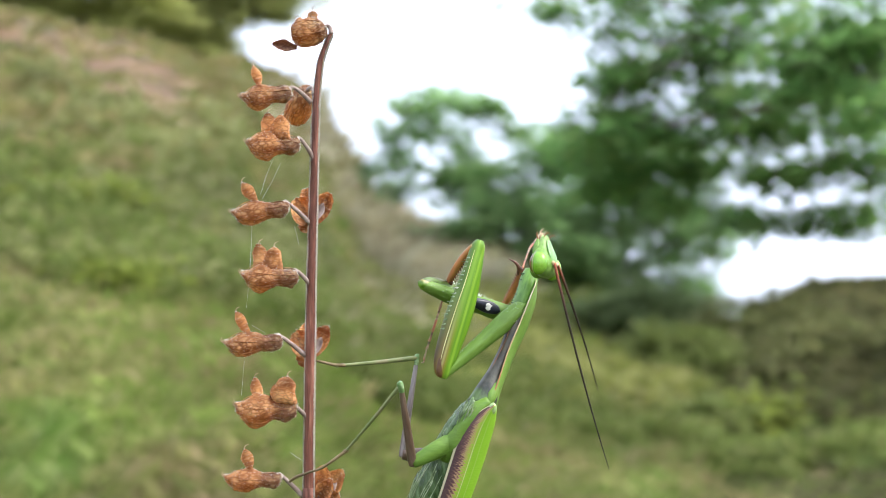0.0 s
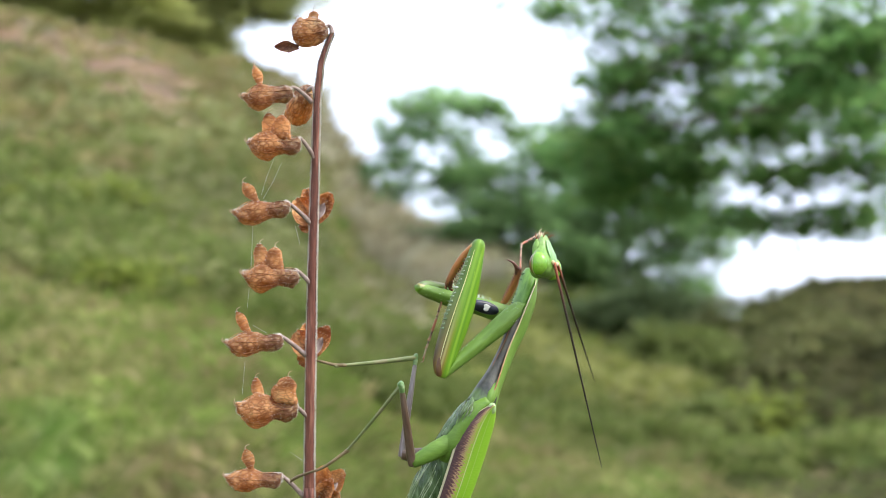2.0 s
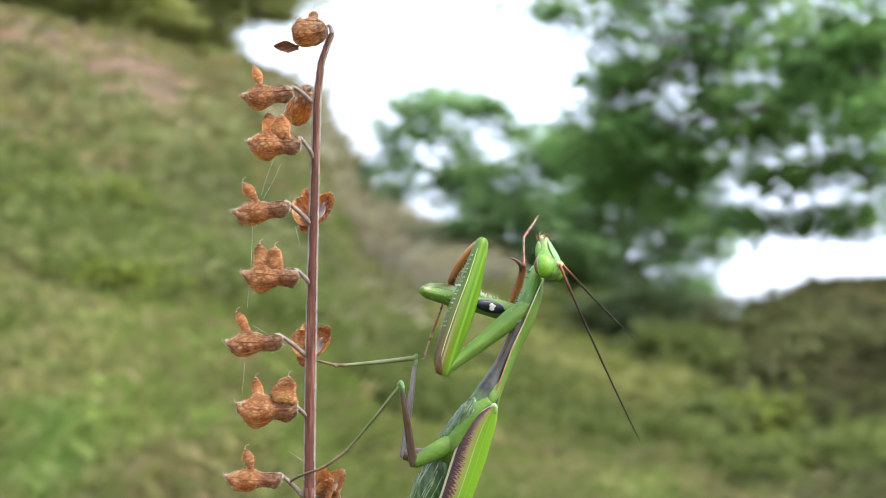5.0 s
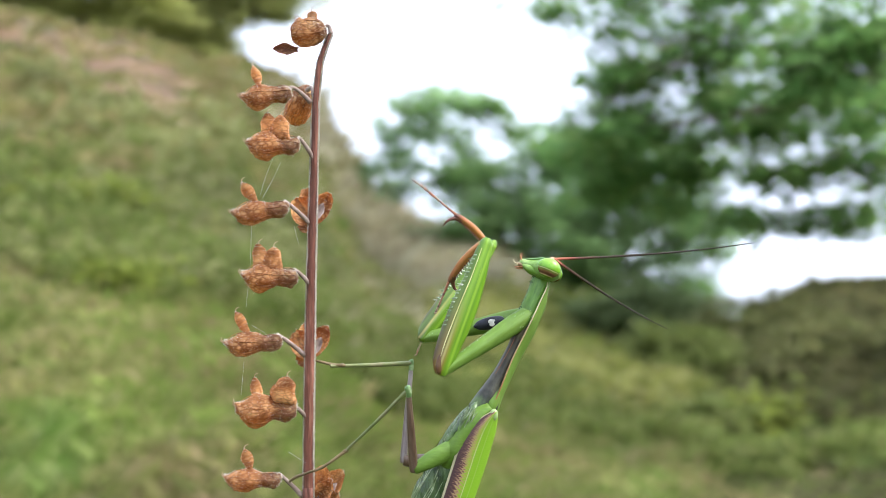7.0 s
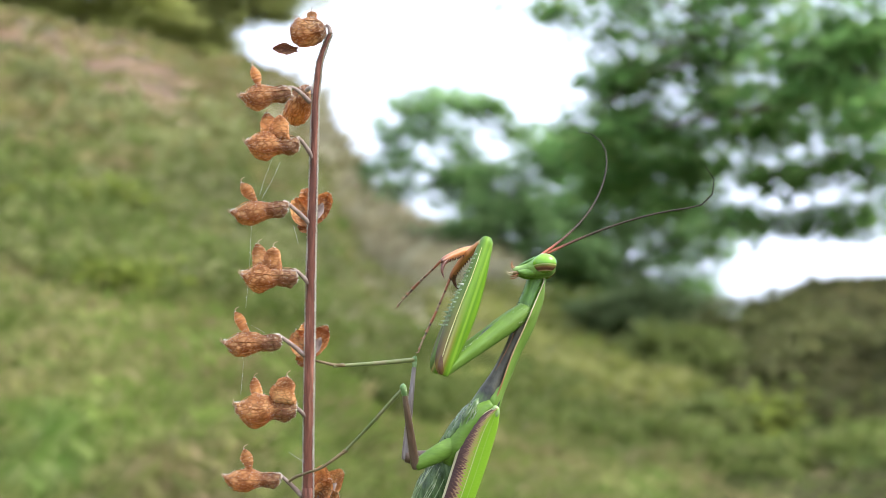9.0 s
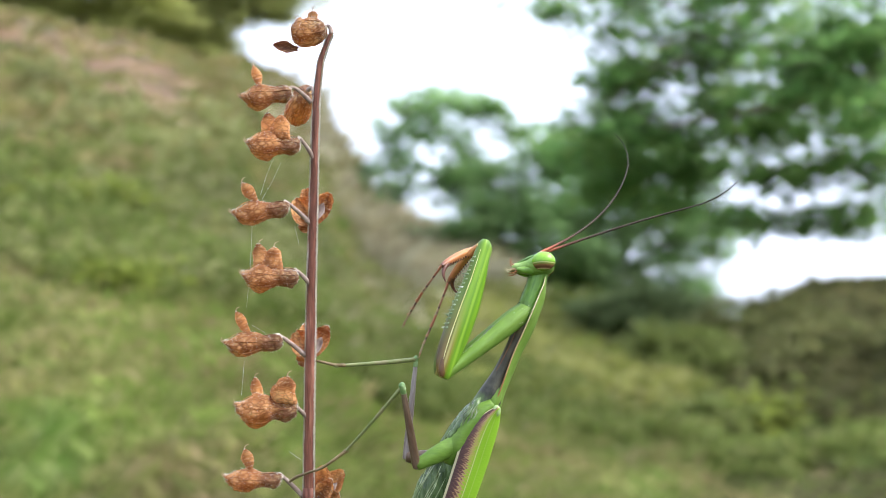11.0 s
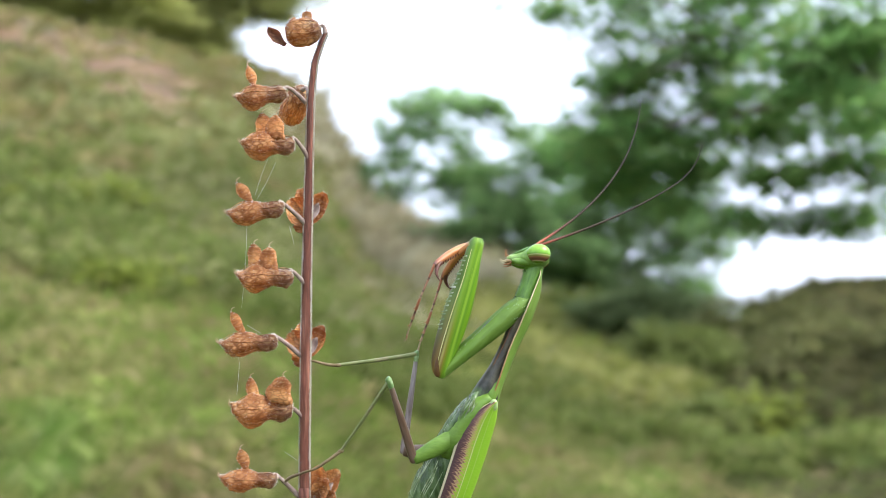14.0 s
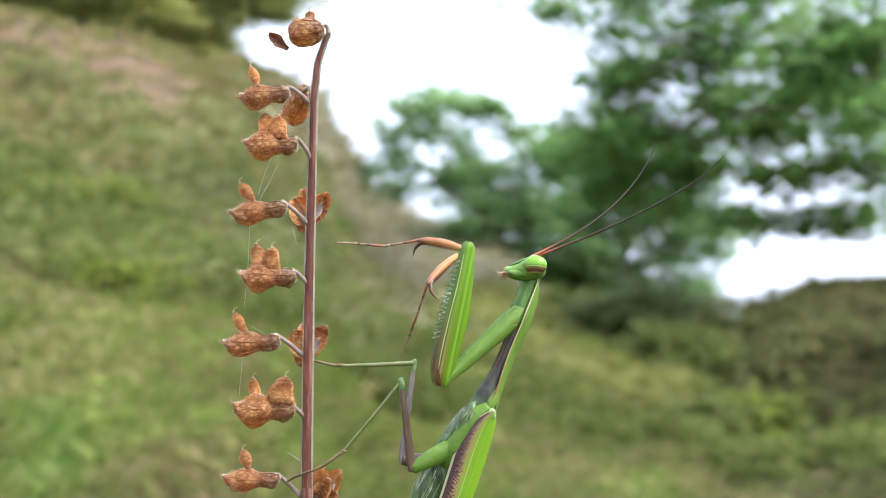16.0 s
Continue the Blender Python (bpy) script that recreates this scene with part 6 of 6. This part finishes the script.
HEAD_TURN = [(0, 84, -34, 12), (1, 84, -34, 12), (1.5, 85, -34, 12), (2, 86, -34, 12), (2.5, 86, -34, 12), (3, 88, -34, 12), (4, 88, -33, 12), (6.3, 112, -20, 10), (6.4, 121, -12, 8), (6.5, 124, -8, 8), (6.7, 134, 4, 12), (7, 158, 6, 12), (7.5, 170, 10, 10), (8, 180, 14, 5), (8.5, 182, 14, 4), (9, 182, 14, 3), (11.5, 180, 14, 3), (12.5, 180, 14, 3), (13, 177, 14, 3), (13.5, 178, 14, 3), (14, 178, 14, 3), (14.5, 180, 14, 3), (15, 184, 14, 3), (15.5, 182, 14, 3), (16, 179, 14, 3)]
ANTENNA_NEAR = [(0, -75.5, 14, 4, 0), (2, -75.5, 16, 0, 0), (3.5, -72, 18, 4, 0), (4, -70, 18, 4, 0), (6.3, -54, 29, 0, 0), (6.5, -48, 25, -1, -0), (6.7, -54, 29, -4, 0), (7, -33, 44, 9, 0), (7.2, -10, 41, 0, 0), (7.5, -9, 38, -1, -0), (8, -1, 43, -6, -0), (8.2, 20, 36, 25, 60), (8.5, 34, 41, 31, 81), (9, 32, 38, 81, 67), (11.5, 22, 37, 64, 34), (12, 22, 35, 50, 22), (13, 25, 27, 59, 35), (14, 31, 26, 56, -5), (14.5, 23, 23, 67, 8), (15, 23, 30, 32, 15), (15.5, 20, 38, 27, 3), (16, 24, 32, 42, -1)]
ANTENNA_FAR = [(0, -65, 47, -5, -0), (2, -67, 50, 1, 0), (3.5, -58, 50, 1, 0), (4, -53, 55, 4, 0), (6.3, -24, 48, 0, 0), (6.5, -18, 31, 7, 0), (6.7, -9, 30, -2, 0), (7, 2, 17, 6, 0), (7.2, 12, 29, 5, 0), (7.5, 16, 20, 6, 0), (8, 13, 20, -7, 33), (8.2, 14, 30, 18, 130), (8.5, 23, 8, -13, 178), (9, 25, 12, -30, 151), (11.5, 17, 11, -1, 16), (12, 14, 21, 8, 2), (13, 17, 17, 5, 40), (14, 18, 18, 21, 39), (14.5, 15, 18, 13, 39), (15, 17, 16, 8, -16), (15.5, 15, 0, 13, 3), (16, 20, 6, 17, 11)]
KNEE_B = [(0, -4.32, -13.86), (0.5, -4.5, -13.86), (1, -4.32, -13.86), (1.5, -4.5, -13.86), (2, -4.26, -13.86), (2.5, -4.38, -13.86), (3, -4.2, -13.86), (3.5, -4.32, -13.86), (4, -4.32, -13.8), (6.5, -4.02, -14.04), (7, -3.54, -14.34), (7.5, -3.84, -14.16), (8, -3.9, -14.16), (8.5, -3.96, -14.16), (9, -4.02, -14.16), (11.5, -4.2, -13.98), (12, -4.68, -13.8), (12.5, -4.2, -13.86), (13, -4.5, -13.8), (13.5, -4.32, -13.8), (14, -5.52, -13.5), (14.5, -4.26, -13.68), (15, -4.38, -13.8), (15.5, -4.14, -13.8), (16, -4.38, -13.68)]
KNEE_A = [(0, -2.64, -10.68), (0.5, -2.88, -10.68), (1, -2.76, -10.68), (1.5, -2.88, -10.68), (2, -2.76, -10.62), (3, -2.7, -10.62), (3.5, -2.76, -10.68), (4, -2.76, -10.62), (6.5, -2.88, -10.68), (7, -3.3, -11.04), (7.5, -2.94, -10.8), (8, -3, -10.8), (9, -2.94, -10.86), (11.5, -2.76, -10.8), (12, -2.7, -10.74), (12.5, -2.52, -10.92), (13, -2.7, -10.8), (13.5, -2.4, -10.8), (14, -2.76, -10.8), (14.5, -2.82, -11.16), (15, -2.94, -11.28), (15.5, -2.76, -11.22), (16, -2.94, -11.22)]
NEAR_LEG_COXA = [(0, -141.2, -19.2), (0.5, -141.5, -20), (1, -141.5, -19.9), (1.5, -141.1, -19.3), (2, -141.6, -19.4), (3, -141.8, -17.4), (3.5, -141.6, -19.3), (4, -141.9, -18), (6.5, -147.1, -14.1), (7, -148.3, -19.2), (7.5, -147.4, -22.2), (8, -145.9, -19.7), (9, -144.8, -19.9), (11.5, -143, -18.3), (12.5, -141.4, -15.8), (13, -140.7, -16.4), (13.5, -138.1, 0), (14, -139.6, 0), (14.5, -138, -10.3), (14.8, -139.7, -19.7), (15, -144.3, -19.9), (15.2, -142.1, -15.6), (15.5, -141.2, -13.3), (16, -139.3, -16.1)]
NEAR_LEG_FEMUR = [(0, 73.6, 8.4), (0.5, 73.6, 8.7), (1, 73.9, 9.1), (1.5, 73.7, 8.4), (2, 73.4, 8.2), (3, 73, 6.2), (3.5, 73.2, 7.8), (4, 73, 6.3), (6.5, 70.4, 11.5), (7, 69.8, 11.4), (7.5, 71.4, 16), (8, 70.6, 9.5), (9, 70.9, 9.7), (11.5, 72.2, 13), (12.5, 73.8, 10.5), (13, 73.6, 9.2), (13.5, 75, 0), (14, 74.2, 0), (14.5, 75.4, 4.3), (14.8, 74.9, 11.9), (15, 73.2, 0), (15.2, 73.9, 0), (15.5, 76, 0), (16, 78.5, 0)]
NEAR_LEG_TIBIA = [(0, -122.4, 37.1), (0.5, -122.5, 37.1), (1, -121.9, 37.6), (1.5, -122.5, 37.1), (2, -122.4, 37.2), (3, -122.4, 37.4), (3.5, -122.4, 37.3), (4, -122.4, 37.4), (6.5, -127.1, 40), (7, -128.8, 37.9), (7.5, -126.7, 39.7), (8, -127.9, 38.8), (9, -129.2, 40.9), (11.5, -128.3, 39.3), (12.5, -126.5, 40.1), (13, -127.5, 40.5), (13.5, -127.4, 42.5), (14, -128.5, 43.3), (14.5, -133.4, 36.2), (14.8, -145.4, 42.2), (15, -193, 39.8), (15.2, -200.6, 41), (15.5, -200.1, 36.1), (16, -191.2, 45.1)]
NEAR_LEG_TARSUS = [(0, -106.4, 0), (0.5, -106.5, 0), (1, -106.5, 0), (1.5, -106.7, 0), (2, -106.7, 0), (3, -106.9, 0), (3.5, -107.2, 0), (4, -107.1, 0), (6.5, -110.9, 0), (7, -113.1, 0), (7.5, -111.9, 0), (8, -112.3, 0), (9, -112.6, 0), (11.5, -110.1, 0), (12.5, -109.4, 0), (13, -110.1, 0), (13.5, -108.8, 0), (14, -107.6, 0), (14.5, -109.5, 0), (14.8, -129.8, 0), (15, -189.7, 0), (15.2, -190.9, 0), (15.5, -189, 0), (16, -169.8, 0)]
NEAR_LEG_TIP = [(0, -108.2, 0), (0.5, -108.4, 0), (1, -108.3, 0), (1.5, -108.6, 0), (2, -108.6, 0), (3, -109, 0), (3.5, -109.3, 0), (4, -109.1, 0), (6.5, -113.2, 0), (7, -115.7, 0), (7.5, -114.6, 0), (8, -115, 0), (9, -115.1, 0), (11.5, -112.7, 0), (12.5, -111.9, 0), (13, -112.7, 0), (13.5, -111.2, 0), (14, -109.6, 0), (14.5, -112.8, 0), (14.8, -130.2, 0), (15, -190.5, 0), (15.2, -200.9, 0), (15.5, -198.1, 0), (16, -185.3, 0)]
NEAR_LEG = (NEAR_LEG_COXA, NEAR_LEG_FEMUR, NEAR_LEG_TIBIA, NEAR_LEG_TARSUS, NEAR_LEG_TIP)
FAR_LEG_COXA = [(0, 159.5, -15.1), (0.5, 160.2, -14.7), (1, 161.1, -13.1), (1.5, 162.1, -13), (2, 162.4, -10.6), (3, 163, -7.2), (3.5, 163.5, -4.8), (4, 162.1, -10.8), (6.3, 175.5, -17.7), (6.4, 177.3, -13.9), (6.5, 179.7, -4.8), (6.7, 182.6, 0), (6.8, 186.6, 0), (7, 191.9, 0), (7.2, 195, 0), (7.5, 199.5, 0), (7.9, 205.9, -7.9), (8.2, 208.3, -10.6), (9, 213.4, 0), (11.5, 217.1, 0), (12.5, 218.1, 0), (13, 219.1, 0), (13.5, 219.5, 0), (14, 218.8, 0), (14.5, 220.7, 0), (14.8, 220.8, 0), (15, 217.0, 0), (15.2, 218.0, 0), (15.5, 218.6, 0), (16, 220.6, 0)]
FAR_LEG_FEMUR = [(0, -22.6, 47.1), (0.5, -21.4, 46.8), (1, -20.6, 46.6), (1.5, -19.5, 46.6), (2, -19, 46.2), (3, -18.4, 45.3), (3.5, -17.6, 44.7), (4, -19, 46.1), (6.3, 0.2, 40.7), (6.4, 12.1, 36.4), (6.5, 17.4, 40), (6.7, 30.6, 34.8), (6.8, 41.1, 33), (7, 51.9, 27.8), (7.2, 56.5, 22.7), (7.5, 60, 18.8), (7.9, 63.3, 7.4), (8.2, 64.9, 0), (9, 66.8, 0), (11.5, 69.6, 0), (12.5, 71.2, 4.9), (13, 71.4, 0), (13.5, 72.1, 1.5), (14, 71.9, 3.9), (14.5, 72.8, 0), (14.8, 73.6, 0), (15, 74.2, 7.9), (15.2, 75.1, 13.5), (15.5, 77.5, 13.5), (16, 78.3, 11.6)]
FAR_LEG_TIBIA = [(0, 66, -40), (0.5, 66.3, -41), (1, 66.3, -40.8), (1.5, 66.6, -41.8), (2, 67.3, -41.9), (3, 66.6, -41.2), (3.5, 66, -42.5), (4, 66.1, -43.2), (6.3, 103.3, -44.2), (6.4, 123.9, -31.9), (6.5, 120.5, -37.3), (6.7, 124.6, -39.2), (6.8, 132.2, -41.2), (7, 138.7, -44.9), (7.2, 153.1, -52), (7.5, 165.3, -53.5), (7.9, 182.1, -49.5), (8.2, 191, -43.7), (9, 198.1, -46.5), (11.5, 204.3, -46.4), (12.5, 207.7, -47.3), (13, 207.8, -46.7), (13.5, 209, -46.6), (14, 208.3, -44.9), (14.5, 215.2, -43.5), (14.8, 221.5, -44.6), (15, 226.1, -42.6), (15.2, 223.6, -45.8), (15.5, 224, -46.2), (16, 222.7, -47.6)]
FAR_LEG_TARSUS = [(0, 66.4, 50.7), (0.5, 71.6, 47), (1, 73.8, 44.7), (1.5, 81.2, 43.6), (2, 83.8, 43.8), (3, 87.7, 43.9), (3.5, 90.6, 42.4), (4, 85.3, 42.6), (6.3, 102.8, 24.4), (6.4, 124, 33.4), (6.5, 122.1, 25.5), (6.7, 121.6, 23.2), (6.8, 137.7, 28.9), (7, 138.8, 39.4), (7.2, 152.1, 43.5), (7.5, 179.1, 40.1), (7.9, 204.6, 42.3), (8.2, 214.9, 40.9), (9, 224.3, 34), (11.5, 236.7, 22.3), (12.5, 241.4, 13.9), (13, 242.2, 16.8), (13.5, 243.5, 13.9), (14, 246.8, 0), (14.5, 249.9, 9.5), (14.8, 246, 26.1), (15, 250, 32.1), (15.2, 249.5, 19), (15.5, 251.3, 21.5), (16, 252, 20.6)]
FAR_LEG_TIP = [(0, 48, 57.5), (0.5, 43.8, 60.2), (1, 39.2, 60), (1.5, 33.3, 58.3), (2, 27.1, 55.1), (3, 23.3, 54.1), (3.5, 25.3, 52.4), (4, 30.2, 55), (6.3, 104.2, 42.1), (6.4, 122.6, 33.9), (6.5, 123.1, 38.5), (6.7, 123.5, 31.5), (6.8, 122.5, 39.9), (7, 139.1, 47.4), (7.2, 161.7, 43.8), (7.5, 179, 43.7), (7.9, 201.5, 43.9), (8.2, 210.9, 45.6), (9, 227.1, 38.3), (11.5, 240, 30.2), (12.5, 240, 32.5), (13, 243.1, 32.6), (13.5, 242.4, 31.4), (14, 250.2, 20.9), (14.5, 251.6, 32.7), (14.8, 242.8, 33.8), (15, 247, 39.2), (15.2, 246.8, 29.3), (15.5, 248.8, 31.2), (16, 249.5, 30.5)]
FAR_LEG = (FAR_LEG_COXA, FAR_LEG_FEMUR, FAR_LEG_TIBIA, FAR_LEG_TARSUS, FAR_LEG_TIP)


def motions():
    times = [round(0.1 * i, 1) for i in range(161)]
    tracks = {}

    def key(ob, t, m):
        tracks.setdefault(ob.name, (ob, []))[1].append((t, moved(m)))

    for t in times:
        sway = float(steer(SWAY, t)[0])
        # the stalk leans from low on its stem
        key(stalk, t, TILT @ Matrix.Translation(ROOT + Vector((sway * 0.72, 0, 0))) @ pose(0, 0, 0, 0, math.degrees(sway * 0.28 / 46), 0))
        fx, fz, turn = steer(FLAKE, t)
        key(flake, t, Matrix.Translation(Vector((fx, -0.6, fz)) - ROOT) @ pose(0, 0, 0, 0, -turn, 0.5 * turn))
        wx, wz = steer(BODY, t)
        drift = Vector((wx, 0, wz))
        key(mantis, t, TILT @ Matrix.Translation(WAIST + drift))
        # fore body
        a, tilt = steer(THORAX, t)
        chest = aim(a, tilt)
        key(prothorax, t, chest)
        # head
        hx, hz = steer(HEAD_AT, t)
        ha, hr, hy = steer(HEAD_TURN, t)
        skull = Matrix.Translation(Vector((hx, -0.2, hz)) - WAIST - drift) @ aim(ha, hy, hr)
        key(head, t, skull)
        neck_from, neck_to = chest @ Vector((14.6, 0, 0.3)), skull.translation
        key(NECK_PART, t, Matrix.Translation(neck_from.lerp(neck_to, 0.45)) @ aim(a, tilt))
        # antennae
        for pieces, rows, side, length in ((antennae[0], ANTENNA_NEAR, -1, ANTENNA_LENGTHS[0]), (antennae[1], ANTENNA_FAR, 1, ANTENNA_LENGTHS[1])):
            a0, lean, bend, curl = steer(rows, t)
            p = skull @ (Vector((0.15, side * 0.45, -1.4)) * HEAD_SIZE)
            step = length / ANTENNA_PIECES
            root = None
            for i, piece in enumerate(pieces):
                s = (i + 0.5) / ANTENNA_PIECES
                m = Matrix.Translation(p) @ aim(a0 + bend * s ** 1.5 + curl * max(0, (s - 0.72) / 0.28) ** 1.3, lean)
                p = m @ Vector((step, 0, 0))
                if root is None:
                    root = m
                    key(piece, t, m)
                else:
                    key(piece, t, root.inverted() @ m)
        # raptorial legs
        for leg, rows, socket in ((near_leg, NEAR_LEG, (10.0, -0.9, 0.75)), (far_leg, FAR_LEG, (9.95, 1.5, 0.75))):
            p = chest @ Vector(socket)
            for joint, table, length in zip(leg, rows, (COXA, FEMUR, TIBIA, 3.85, 0)):
                a1, t1 = steer(table, t)
                m = Matrix.Translation(p) @ aim(a1, t1)
                key(joint, t, m)
                p = m @ Vector((length, 0, 0))
                if joint.name.startswith("femur"):
                    p = m @ Vector((length - 0.5, 0, 0.75))
        # walking legs; the feet stay on the stalk
        for foot in (foot_a, foot_b):
            key(foot, t, Matrix.Translation(Vector((sway, 0, 0)) - drift))
        for (femur, tibia), rows, hip, ankle, length in ((leg_b, KNEE_B, HIP_B, ANKLE_B, 9.2), (leg_a, KNEE_A, HIP_A, ANKLE_A, 10.6)):
            kx, kz = steer(rows, t)
            knee = Vector((kx, 0, kz)) - WAIST - drift
            d = knee - hip
            flatlen = math.hypot(d.x, d.z)
            lean = math.degrees(math.acos(min(1, flatlen / length)))
            m = Matrix.Translation(hip) @ aim(math.degrees(math.atan2(d.z, d.x)), -lean)
            key(femur, t, m)
            p = m @ Vector((length, 0, 0))
            e = ankle + Vector((sway, 0, 0)) - WAIST - drift - p
            key(tibia, t, Matrix.Translation(p) @ aim(math.degrees(math.atan2(e.z, e.x)), math.degrees(math.atan2(e.y, math.hypot(e.x, e.z)))))
    for ob, rows in tracks.values():
        walk(ob, rows)
    # boughs nodding in a light wind
    for n, bough in enumerate(big_boughs + far_boughs):
        rows = [(0.5 * i, pose(0, 0, 0, 0.12 * math.sin(0.9 * i * 0.5 + n), 0.16 * math.sin(1.3 * i * 0.5 + 2 * n), 0)) for i in range(33)]
        walk(bough, rows)


motions()
